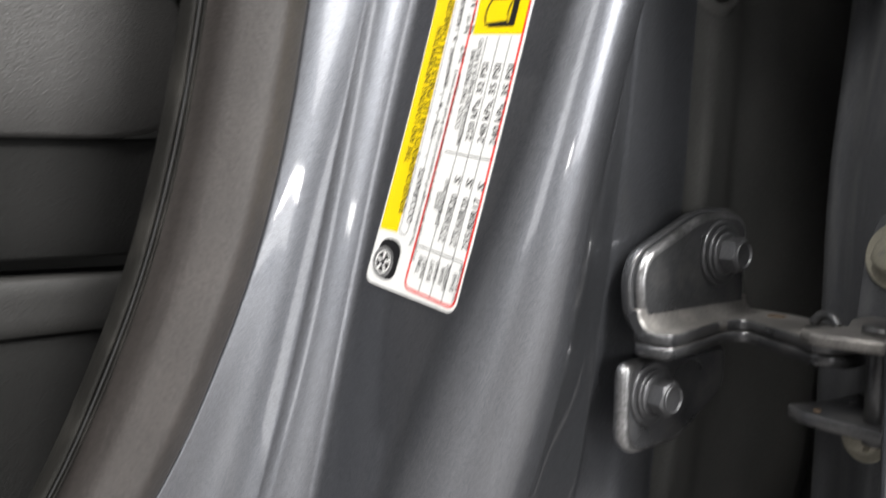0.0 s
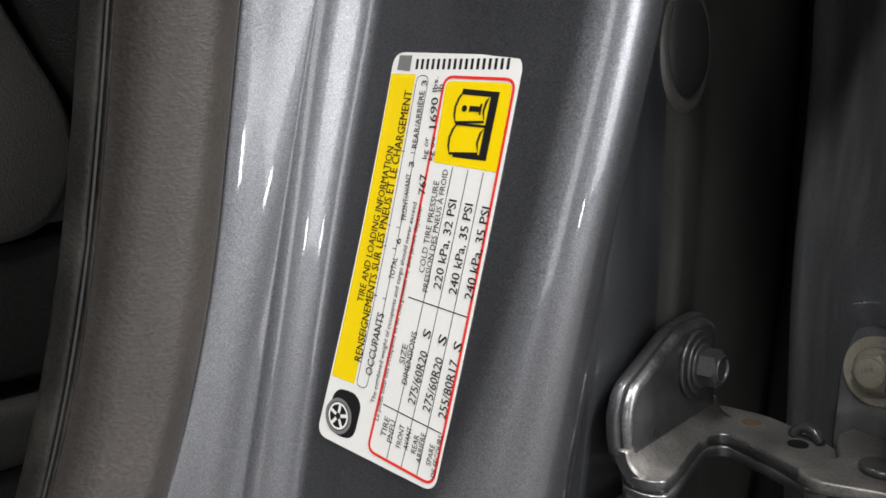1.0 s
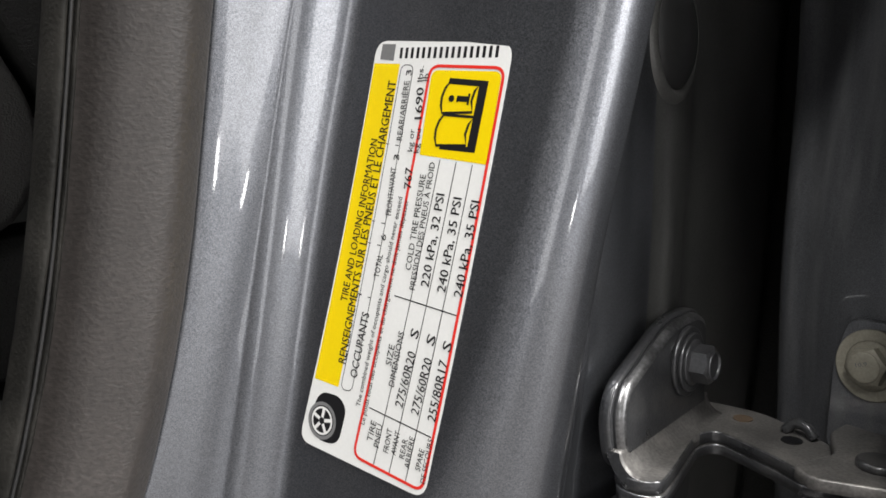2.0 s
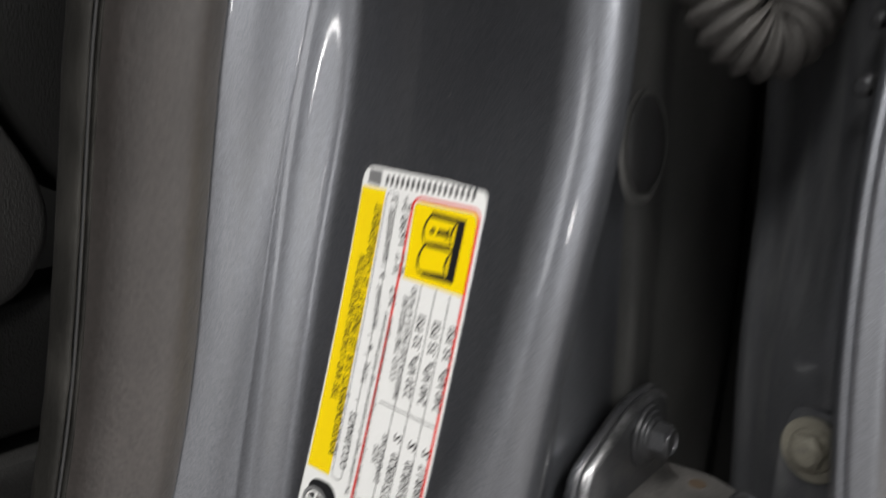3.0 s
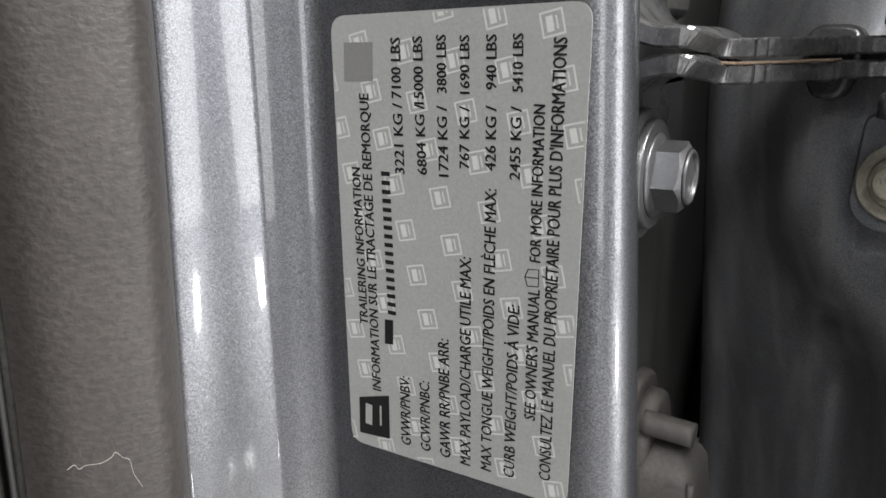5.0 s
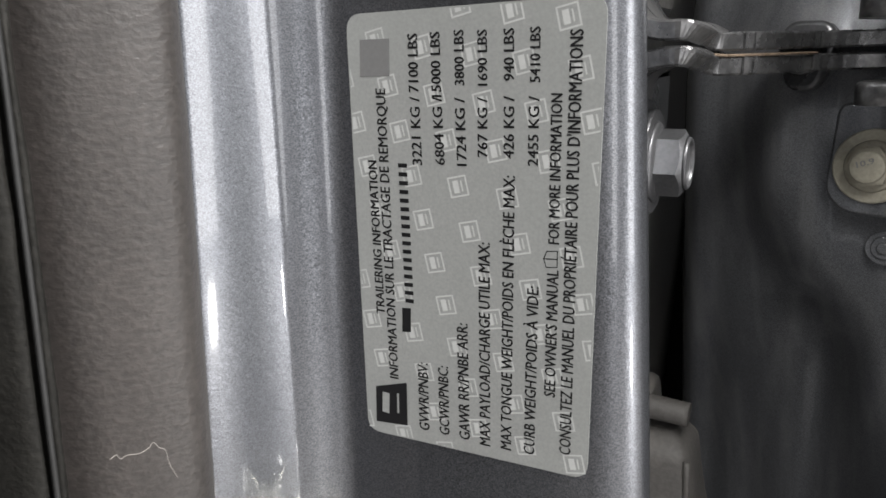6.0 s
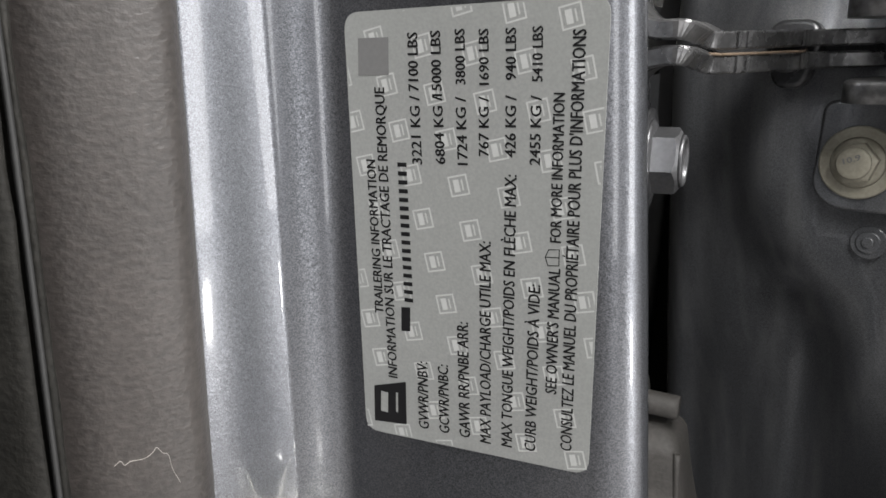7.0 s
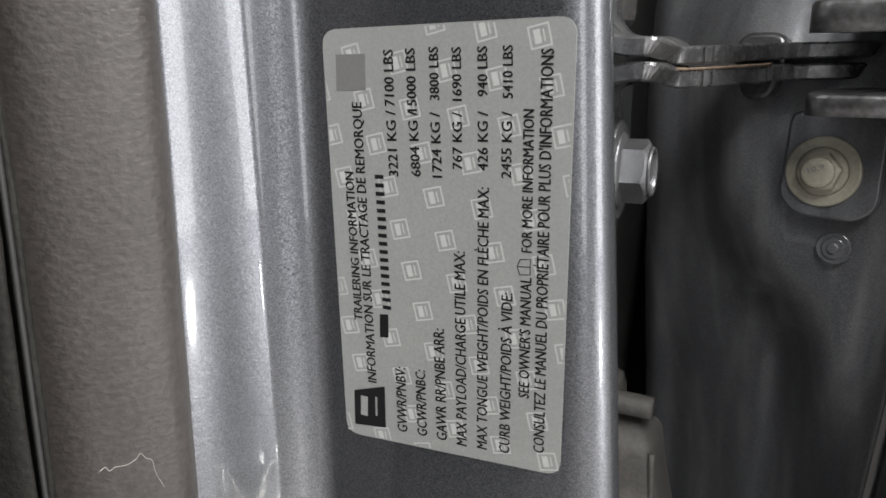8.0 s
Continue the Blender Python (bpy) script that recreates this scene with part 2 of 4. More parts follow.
def plate(outline, thick, bevel=0.0, place=None):
    """A plate from a 2D outline, from 0 to thick along its own z, with bevelled upper edges; place maps (u, v, w) into the world."""
    bm = bmesh.new()
    c = sum((Vector(p) for p in outline), Vector((0, 0))) / len(outline)

    def ring(w, inset):
        out = []
        n = len(outline)
        for i in range(n):
            p, a, b = Vector(outline[i]), Vector(outline[i - 1]), Vector(outline[(i + 1) % n])
            d = (b - a)
            nrm = Vector((d.y, -d.x)).normalized() if d.length > 1e-9 else (p - c).normalized()
            out.append(bm.verts.new((p.x - nrm.x * inset, p.y - nrm.y * inset, w)))
        return out

    area = sum(a[0] * b[1] - b[0] * a[1] for a, b in zip(outline, outline[1:] + outline[:1]))
    sign = 1 if area > 0 else -1
    rings = [ring(0, 0)]
    if bevel:
        rings += [ring(thick - bevel, 0), ring(thick - 0.3 * bevel, 0.3 * bevel * sign), ring(thick, bevel * sign)]
    else:
        rings += [ring(thick, 0)]
    for a, b in zip(rings, rings[1:]):
        for i in range(len(a)):
            j = (i + 1) % len(a)
            f = bm.faces.new((a[i], a[j], b[j], b[i]))
            f.smooth = bevel > 0
    bm.faces.new(rings[0])
    bm.faces.new(rings[-1])
    if place:
        bm.transform(place)
    return bm


def frame_of(origin, u, v):
    """A matrix whose x and y axes are u and v, and z their normal."""
    u, v = Vector(u).normalized(), Vector(v)
    v = (v - u * v.dot(u)).normalized()
    w = u.cross(v)
    m = Matrix((u, v, w)).transposed().to_4x4()
    m.translation = Vector(origin)
    return m


def box(size, place, bevel=0.0):
    bm = bmesh.new()
    bmesh.ops.create_cube(bm, size=1, matrix=Matrix.Diagonal((*size, 1)))
    if bevel:
        bmesh.ops.bevel(bm, geom=bm.edges[:], offset=bevel, segments=2, affect="EDGES")
    bm.transform(place)
    return bm


def fade(z, knots, values, width=0.03):
    """Values along the height, eased between knots."""
    k = np.linspace(-1.5, 1.5, 13)
    w = np.exp(-k * k)
    return float((np.interp(z + width * k, knots, values) * w).sum() / w.sum())


# ---- the body side ----
def x_seal(z): return fade(z, (0.6, 0.8, 0.9, 1.0, 1.05, 1.1, 1.15, 1.2, 1.25, 1.4), (-0.065, -0.055, -0.048, -0.038, -0.025, -0.010, -0.002, 0.0028, 0.0058, 0.0085), 0.045)
def y_seal(z): return fade(z, (0.5, 0.6, 0.7, 0.766, 0.827, 0.853, 0.878, 0.93, 1.0, 1.06, 1.1, 1.146, 1.25, 1.3, 1.4, 1.7),
                           (-0.37, -0.25, -0.162, -0.1145, -0.0885, -0.079, -0.0715, -0.0605, -0.0525, -0.050, -0.0455, -0.042, -0.0385, -0.037, -0.0325, -0.024), 0.030)
def x_ridge(z): return x_seal(z) + fade(z, (0.8, 1.0, 1.2, 1.4), (0.010, 0.0086, 0.0066, 0.0070))
def y_ridge(z): return fade(z, (0.5, 0.6, 0.7, 0.8, 0.85, 0.93, 1.0, 1.06, 1.1, 1.14, 1.4), (-0.16, -0.125, -0.093, -0.065, -0.0545, -0.0396, -0.0278, -0.0205, -0.0150, -0.0130, -0.0120), 0.045)
def x_fold(z): return fade(z, (0.6, 0.75, 0.81, 0.87, 0.92, 0.975, 1.03, 1.08, 1.12, 1.17, 1.22, 1.28, 1.40, 1.6), (0.012, 0.046, 0.0600, 0.0710, 0.0782, 0.0868, 0.0955, 0.1010, 0.1045, 0.1080, 0.1084, 0.1062, 0.1005, 0.092), 0.05)
def r_fold(z): return fade(z, (0.8, 0.87, 0.92, 0.99, 1.2, 1.4), (0.050, 0.032, 0.023, 0.019, 0.0135, 0.0088))
def x_wall(z): return fade(z, (0.6, 0.7, 0.9, 1.0, 1.1, 1.2, 1.3, 1.4), (0.02, 0.044, 0.0605, 0.063, 0.069, 0.075, 0.081, 0.083))
def x_crease(z): return fade(z, (0.6, 0.7, 0.775, 0.85, 0.9, 0.94, 0.98, 1.03, 1.1, 1.2, 1.3, 1.4), (-0.02, 0.025, 0.046, 0.054, 0.061, 0.0645, 0.0675, 0.0705, 0.0735, 0.077, 0.082, 0.083))
def face_at(z, x):
    low = -0.0334 + 0.1133 * (x + 0.0217) + 0.181 * (z - 0.8545)
    high = float(np.interp(z, (1.02, 1.2, 1.28), (-0.003, -0.003, 0.0))) + 0.1133 * (x - 0.05) * min(1, max(0, 1 - (z - 1.0) / 0.18))
    k = min(1, max(0, (z - 0.985) / 0.11))
    k = k * k * (3 - 2 * k)
    return low * (1 - k) + high * k


def y_face(z, x):
    """The outer face of the pillar: a leaning plane below, upright above, eased between."""
    steps = [-1.5 + 0.25 * i for i in range(13)]
    weights = [math.exp(-k * k) for k in steps]
    return sum(w * face_at(z + 0.02 * k, x) for k, w in zip(steps, weights)) / sum(weights)


def bend(p, dp, q, dq, n):
    """A smooth curve from p, along dp, to q, along dq (unit directions), in n steps."""
    k = 0.4 * (q - p).length
    a, b = p + dp * k, q - dq * k
    return [(1 - t) ** 3 * p + 3 * t * (1 - t) ** 2 * a + 3 * t * t * (1 - t) * b + t ** 3 * q for t in (i / n for i in range(n + 1))]


def pillar_ring(z):
    xs, ys, xr, yr = x_seal(z), y_seal(z), x_ridge(z), y_ridge(z)
    xf, r, xw, xc = x_fold(z), r_fold(z), x_wall(z), x_crease(z)
    xg = xr + fade(z, (0.8, 1.0, 1.2, 1.4), (0.017, 0.0165, 0.0135, 0.0135))
    yg, yf = y_face(z, xg), y_face(z, xf - r)
    start, ridge, end = Vector((xs - 0.0003, ys + 0.0008)), Vector((xr, yr)), Vector((xg, yg))
    lean = math.atan2(ridge.x - start.x, ridge.y - start.y)
    slope = (y_face(z, xg + 0.002) - yg) / 0.002

    def turned(a): return Vector((math.sin(a), math.cos(a)))
    # the edge rolls out from under the seal, a flat band follows, then a tight bend and a long hollow to the face
    c = fade(z, (0.78, 0.84, 0.90, 0.98), (0.34, 0.28, 0.16, 0.0))
    edge = start + 0.0018 * turned(lean + 0.30 - c)
    past = ridge + 0.0022 * turned(lean + 0.30 + 0.8 * c)
    left = spline([(xs - 0.013, ys - 0.036), (xs - 0.010, ys - 0.010), (xs - 0.0052, ys - 0.0022), (xs - 0.0022, ys - 0.0006)], 4)
    left += bend(start, turned(lean + 0.62 - c), edge, turned(lean + 0.10 - c), 6)
    left += bend(edge, turned(lean + 0.10 - c), ridge, turned(lean + 0.09 + c), 10)[1:]
    left += bend(ridge, turned(lean + 0.09 + c), past, turned(lean + 0.52 + 0.6 * c), 6)[1:]
    left += bend(past, turned(lean + 0.52 + 0.6 * c), end, Vector((1, slope)).normalized(), 12)[1:]
    face = [Vector((xg + (xf - r - xg) * k / 8, y_face(z, xg + (xf - r - xg) * k / 8))) for k in range(1, 9)]
    h = 0.95 * r
    fold = [Vector((xf - r + r * math.sin(a), yf + h * (1 - math.cos(a)))) for a in (math.pi / 2 * k / 14 for k in range(1, 15))]
    y0 = yf + h
    back = spline([(xf, y0 + 0.001), (xf - 0.0016, y0 + 0.006), (0.45 * xf + 0.55 * xc, 0.45 * y0 + 0.55 * 0.039), (xc + 0.0012, 0.0375), (xc, 0.0405), (xc + 0.0002, 0.045), (0.5 * xc + 0.5 * xw, 0.057), (xw, 0.07), (xw, 0.092), (xw + fade(z, (0.93, 0.975), (0.0022, 0.0004)), 0.101), (xw, 0.112), (xw - 0.003, 0.126), (xw - 0.0075, 0.143), (xw - 0.0105, 0.18), (xw - 0.0130, 0.23), (xw - 0.0150, 0.29)], 4)
    rest = [Vector((-0.13, 0.29)), Vector((-0.13, min(0.0, ys + 0.03))), Vector((xs - 0.034, ys - 0.004)), Vector((xs - 0.022, ys - 0.036))]
    return [Vector((p.x, p.y, z)) for p in left + face + fold + back + rest]


PILLAR = thing("door_pillar", (0.03, 0.0, 0.55), "dark grey metallic painted door pillar of a pickup truck", "pillar")
shell = rel(loft([pillar_ring(0.56 + 0.012 * k) for k in range(90)]), PILLAR)
# behind the fold: olive dust, and recess light put in as a duller finish
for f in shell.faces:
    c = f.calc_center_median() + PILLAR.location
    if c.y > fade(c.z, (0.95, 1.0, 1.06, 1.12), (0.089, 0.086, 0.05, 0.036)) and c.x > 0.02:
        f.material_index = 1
part("panel", shell, M_PAINT, PILLAR).data.materials.append(M_DUST_RECESS_LIGHT)


def seal_ring(z, kind):
    """One slice of the soft door seal on the flange: its bulb, its lip or the thin bead between them."""
    x, y = x_seal(z), y_seal(z)
    inner = fade(z, (0.9, 1.05, 1.15), (0.0435, 0.0415, 0.0365))
    outer = fade(z, (0.9, 1.05, 1.15), (0.0510, 0.0485, 0.0455))
    if kind == "bulb":
        low, crest, high = -inner - 0.001, 0.0092, 0.0
        # from the painted edge over the crest and down into the groove beside the lip
        prof = [(high, -0.008), (high - 0.0004, 0.0005), (high - 0.0026, 0.0045), (high - 0.26 * inner, crest), (high - 0.45 * inner, crest - 0.0014), (high - 0.65 * inner, crest - 0.0058),
                (high - 0.82 * inner, crest - 0.0125), (high - 0.93 * inner, crest - 0.0185), (low, crest - 0.0225), (low + 0.008, -0.018)]
    elif kind == "lip":
        mid, half = -(inner + outer) / 2 - 0.0015, (outer - inner) / 2 + 0.0012
        prof = [(mid + half, -0.008), (mid + 0.85 * half, -0.0005), (mid + 0.55 * half, 0.0042), (mid + 0.3 * half, 0.0046), (mid + 0.12 * half, 0.0022), (mid - 0.1 * half, 0.0026), (mid - 0.35 * half, 0.0060),
                (mid - 0.7 * half, 0.0052), (mid - 0.95 * half, 0.0005), (mid - half, -0.006), (mid, -0.012)]
    else:
        prof = [(-inner - 0.0052 + 0.0007 * math.cos(a), 0.0042 + 0.0007 * math.sin(a)) for a in (math.pi * k / 3 for k in range(6))]
    ring = spline(prof, 4)[:-1] if kind != "bead" else prof
    out = []
    for k, (dy, dx) in enumerate(ring):
        wave = (0.0009 if kind == "lip" else 0.0004) * noise.noise(Vector((z * (120 if kind == "lip" else 45), 3.0 + 0.2 * k, 0.0))) if kind != "bead" else 0
        out.append(Vector((x + dx + wave, y + dy, z)))
    return out


SEAL = thing("door_seal", (-0.02, -0.06, 0.55), "grey-brown flocked rubber door seal along the pillar flange", "seal")
for kind, mat, text in (("bulb", M_RUBBER, ""), ("lip", M_LIP, "rough dark rubber lip"), ("bead", M_RUBBER_DARK, "thin smooth rubber bead")):
    part(kind, rel(loft([seal_ring(0.56 + 0.009 * k, kind) for k in range(120)]), SEAL), mat, SEAL, text)


def y_door(z): return fade(z, (0.6, 0.8, 0.87, 1.03, 1.2, 1.36, 1.385, 1.41, 1.44, 1.6), (0.138, 0.136, 0.134, 0.125, 0.112, 0.095, 0.0965, 0.106, 0.124, 0.20), 0.012)
def x_hem(z): return fade(z, (0.6, 0.88, 0.93, 1.0, 1.07, 1.12, 1.2, 1.3, 1.6), (0.168, 0.160, 0.157, 0.1575, 0.165, 0.171, 0.176, 0.181, 0.19))


def door_ring(z, skin):
    """A slice of the rear door: its end panel, or the hemmed outer skin."""
    y, xm = y_door(z), x_hem(z)
    d = fade(z, (0.9, 1.0, 1.15, 1.25, 1.3), (0.0, 0.022, 0.030, 0.012, 0.0))
    if skin:
        p = spline([(xm - 0.004, 0.110), (xm - 0.004, 0.085), (xm - 0.003, 0.066), (xm - 0.001, 0.0605), (xm + 0.0012, 0.0594), (xm + 0.0028, 0.0612), (xm + 0.0042, 0.0604), (xm + 0.0075, 0.0622), (xm + 0.0106, 0.0640), (xm + 0.0121, 0.0668), (xm + 0.0124, 0.075), (xm + 0.0118, 0.095), (xm + 0.0085, 0.12), (xm - 0.004, 0.17), (xm - 0.020, 0.24), (xm - 0.055, 0.42)], 4)
        p += [Vector((xm - 0.062, 0.42)), Vector((xm - 0.027, 0.24)), Vector((xm - 0.010, 0.17)), Vector((xm + 0.0005, 0.13))]
    else:
        xk, rr = fade(z, (1.25, 1.283, 1.307, 1.317, 1.33, 1.357, 1.4), (0.157, 0.154, 0.147, 0.137, 0.122, 0.115, 0.112), 0.008), fade(z, (1.15, 1.24, 1.33, 1.37, 1.4), (0.0, 0.018, 0.016, 0.008, 0.0))

        def sunk(x): return rr / (1 + math.exp(-(xk - x) / 0.0022))
        p = [(0.086, 0.32), (0.086, y + 0.06 + d), (0.091, y + 0.026 + d), (0.103, y + 0.018 + 1.1 * d), (0.112, y + 0.012 + 1.05 * d), (0.121, y + 0.007 + d), (0.129, y + 0.004 + 0.8 * d),
             (0.137, y + 0.0015 + 0.6 * d), (0.145, y + 0.45 * d), (0.5 * xm + 0.0665, y - 0.003 + 0.2 * d), (xm - 0.012, y - 0.006), (xm - 0.006, y - 0.012)]
        p = spline([(a, b + (sunk(a) if i else 0)) for i, (a, b) in enumerate(p)], 4)
        p += [Vector((xm - 0.0055, y - 0.006)), Vector((xm - 0.011, y + 0.025)), Vector((xm - 0.060, 0.32))]
    return [Vector((q.x, q.y, z)) for q in p]


DOOR = thing("rear_door", (0.13, 0.12, 0.55), "half-open dark grey rear door of the pickup truck", "car door")
part("skin", rel(loft([door_ring(0.56 + 0.015 * k, True) for k in range(72)]), DOOR), M_PAINT, DOOR)
# end panel takes the shade-darkened copy, the skin the plain body paint
part("end_panel", rel(loft([door_ring(0.56 + 0.015 * k, False) for k in range(72)]), DOOR), M_DOOR_SHADE, DOOR, "end panel in body paint darkened for shade")


# ---- garage and cabin shell ----
def slab(name, size, at, mat, label):
    return tagged(link(name, box(size, pose(*at)), mat), label, name.split("_")[0], kind="structure")


slab("floor", (9, 9, 0.1), (1.0, 0, -0.05), M_FLOOR, "plain grey sealed garage floor")
# ceiling and walls are unseen; greys chosen for bounce and paint reflections
slab("ceiling", (9, 9, 0.1), (1.0, 0, 3.05), M_CEIL, "plain grey garage ceiling")
slab("wall_east", (0.1, 9, 3.0), (5.0, 0, 1.5), M_BACK, "plain dark grey unseen wall, toned for reflections")
slab("wall_west", (0.1, 9, 3.0), (-3.0, 0, 1.5), M_WALL, "plain light grey garage wall")
slab("wall_north", (7.9, 0.1, 3.0), (1.0, 4.0, 1.5), M_BACK, "plain dark grey unseen wall, toned for reflections")
slab("wall_south", (7.9, 0.1, 3.0), (1.0, -4.0, 1.5), M_SIDE, "plain mid grey unseen wall, toned for reflections")

CABIN = thing("cabin_lining", (-0.6, 0.1, 0.5), "dark plastic lining of the truck cabin", "car interior")
part("far_side", rel(box((0.04, 3.0, 1.6), pose(-1.5, 0, 1.3)), CABIN), M_PLASTIC, CABIN)
part("roof_lining", rel(box((1.5, 3.0, 0.04), pose(-0.74, 0, 2.0)), CABIN), M_PLASTIC, CABIN)
part("floor_lining", rel(box((1.2, 3.0, 0.04), pose(-0.90, 0, 0.52)), CABIN), M_PLASTIC, CABIN)
part("rear_lining", rel(box((0.166, 0.03, 1.5), pose(-0.003, 0.33, 1.25)), CABIN), M_PLASTIC, CABIN)
part("rear_side", rel(box((1.2, 0.03, 1.5), pose(-0.92, 1.4, 1.25)), CABIN), M_PLASTIC, CABIN)
part("dash_side", rel(box((1.5, 0.03, 1.5), pose(-0.85, -1.4, 1.25)), CABIN), M_PLASTIC, CABIN)


# ---- fasteners ----
def hexagon(radius):
    return [Vector((radius * math.cos(a), radius * math.sin(a))) for a in (math.pi / 3 * k + 0.2 for k in range(6))]


def circle(radius, n=28):
    return [Vector((radius * math.cos(2 * math.pi * k / n), radius * math.sin(2 * math.pi * k / n))) for k in range(n)]


def bolt(place, parent, mat, flange=0.0125, hexr=0.0085, head=0.008, washer=0.0016, cupped=True, under=0.0):
    """A flanged hexagon bolt along the frame's z, its end cupped with a rounded rim or flat; under adds a second, wider washer."""
    if under:
        part("washer", plate(circle(flange + 0.0026, 36), under, 0.0007, place), mat, parent)
        place = place @ Matrix.Translation((0, 0, under))
    b = part("bolt", plate(circle(flange, 36), washer, 0.0006, place), mat, parent, "flanged hexagon bolt")
    up = place @ Matrix.Translation((0, 0, washer))
    flat = hexr * 0.866
    part("flange", loft([[up @ Vector((r * p.x, r * p.y, w)) for p in circle(1.0, 32)] for r, w in ((hexr * 1.22, 0.0), (hexr * 1.14, 0.0006), (hexr * 1.02, 0.0011), (hexr * 0.8, 0.0012))]), mat, b)
    # the flats end in arcs where the round chamfer cuts the corners
    bm, n = bmesh.new(), 48
    def radius(a): return flat / math.cos((a - 0.2) % (math.pi / 3) - math.pi / 6)
    levels = []
    for w, pull in ((0.0, 0.0), (head, 1.0), (head + 0.0006, 1.02)):
        ring = []
        for k in range(n):
            a = 2 * math.pi * k / n + 0.2 + math.pi / 6
            r = radius(a)
            drop = 0.55 * (r - flat) if pull else 0
            r2 = min(r, flat * 1.0) - 0.0006 if pull > 1 else r
            ring.append(bm.verts.new((r2 * math.cos(a), r2 * math.sin(a), w - (drop if pull == 1.0 else 0))))
        levels.append(ring)
    for x, y in zip(levels, levels[1:]):
        for k in range(n):
            bm.faces.new((x[k], x[(k + 1) % n], y[(k + 1) % n], y[k]))
    if not cupped:
        bm.faces.new(levels[-1])
    bm.transform(up)
    part("head", bm, mat, b)
    end = up @ Matrix.Translation((0, 0, head + 0.0005))
    steps = ((0.90, 0.0), (0.88, 0.0007), (0.82, 0.0011), (0.76, 0.0008), (0.72, -0.0002), (0.70, -0.0022), (0.4, -0.0028), (0.1, -0.0029)) if cupped else ((0.90, 0.0), (0.86, 0.0005), (0.76, 0.0008), (0.3, 0.0010))
    part("cap", loft([[end @ Vector((flat * r * p.x, flat * r * p.y, w)) for p in circle(1.0, 32)] for r, w in steps]), mat, b, "cupped end with a rounded rim" if cupped else "")
    return b


# ---- printed labels ----
CAP = []


def text_mesh(words, bold=0.042):
    """A flat mesh of words in the built-in font, with its width and the height of its capitals."""
    def made(s):
        cu = bpy.data.curves.new("words", "FONT")
        cu.body, cu.resolution_u, cu.fill_mode, cu.offset = s, 2, "FRONT", 0.0
        ob = bpy.data.objects.new("words", cu)
        me = bpy.data.meshes.new_from_object(ob)
        bpy.data.objects.remove(ob)
        bpy.data.curves.remove(cu)
        return me

    if not CAP:
        me = made("H")
        CAP.append(max(v.co.y for v in me.vertices))
        bpy.data.meshes.remove(me)
    me = made(words)
    xs = [v.co.x for v in me.vertices]
    bm = bmesh.new()
    bm.from_mesh(me)
    bpy.data.meshes.remove(me)
    bmesh.ops.translate(bm, verts=bm.verts, vec=(-min(xs), 0, 0))
    twin = bmesh.ops.duplicate(bm, geom=bm.faces[:])["geom"]
    bmesh.ops.translate(bm, verts=[v for v in twin if isinstance(v, bmesh.types.BMVert)], vec=(bold, 0.3 * bold, 0.00002))
    return bm, max(xs) - min(xs), CAP[0]


def print_line(words, u0, v0, u1, v1, cap, holder, place, mat, lift, bold=0.042):
    """Words from (u0, v0) to (u1, v1), in millimetres on the label, with capitals of that height."""
    bm, wide, tall = text_mesh(words, bold)
    length = math.hypot(u1 - u0, v1 - v0)
    m = Matrix.Translation((u0 / 1000, v0 / 1000, lift)) @ Matrix.Rotation(math.atan2(v1 - v0, u1 - u0), 4, "Z")
    bm.transform(place @ m @ Matrix.Diagonal((length / wide / 1000, cap / tall / 1000, 1, 1)))
    return part("text_line", rel(bm, holder), mat, holder)


def bars(u0, v0, u1, v1, cap, count, holder, place, mat, lift):
    """Plain bars in place of a number."""
    length = math.hypot(u1 - u0, v1 - v0) / 1000
    m = place @ Matrix.Translation((u0 / 1000, v0 / 1000, lift)) @ Matrix.Rotation(math.atan2(v1 - v0, u1 - u0), 4, "Z")
    for k in range(count):
        a, b, h = length * (k + 0.25) / count, length * (k + 0.72) / count, cap / 1000
        bm = bmesh.new()
        bm.faces.new([bm.verts.new(p) for p in ((a, 0, 0), (b, 0, 0), (b, h, 0), (a, h, 0))])
        bm.transform(m)
        part("number_bar", rel(bm, holder), mat, holder)


def patch(name, outline, holder, place, mat, lift, label=""):
    """A flat printed patch; outline in millimetres."""
    bm = bmesh.new()
    bm.faces.new([bm.verts.new((p[0] / 1000, p[1] / 1000, lift)) for p in outline])
    bmesh.ops.triangulate(bm, faces=bm.faces)
    bm.transform(place)
    return part(name, rel(bm, holder), mat, holder, label)


def outline_ring(outline, width):
    """A closed printed line of that width along an outline, as a bmesh in millimetres."""
    bm = bmesh.new()
    n = len(outline)
    inner, outer = [], []
    for i in range(n):
        p, a, b = Vector(outline[i]), Vector(outline[i - 1]), Vector(outline[(i + 1) % n])
        d = (b - a).normalized()
        nrm = Vector((-d.y, d.x)) * width / 2
        inner.append(bm.verts.new((*(p + nrm), 0)))
        outer.append(bm.verts.new((*(p - nrm), 0)))
    for i in range(n):
        j = (i + 1) % n
        bm.faces.new((inner[i], inner[j], outer[j], outer[i]))
    return bm


def printed(name, bm, holder, place, mat, lift, label=""):
    bm.transform(place @ Matrix.Translation((0, 0, lift)) @ Matrix.Scale(0.001, 4))
    return part(name, rel(bm, holder), mat, holder, label)


def stroke(name, u0, v0, u1, v1, width, holder, place, mat, lift):
    d = Vector((u1 - u0, v1 - v0)).normalized()
    s = Vector((-d.y, d.x)) * width / 2
    a, b = Vector((u0, v0)), Vector((u1, v1))
    return patch(name, [a - s, b - s, b + s, a + s], holder, place, mat, lift)


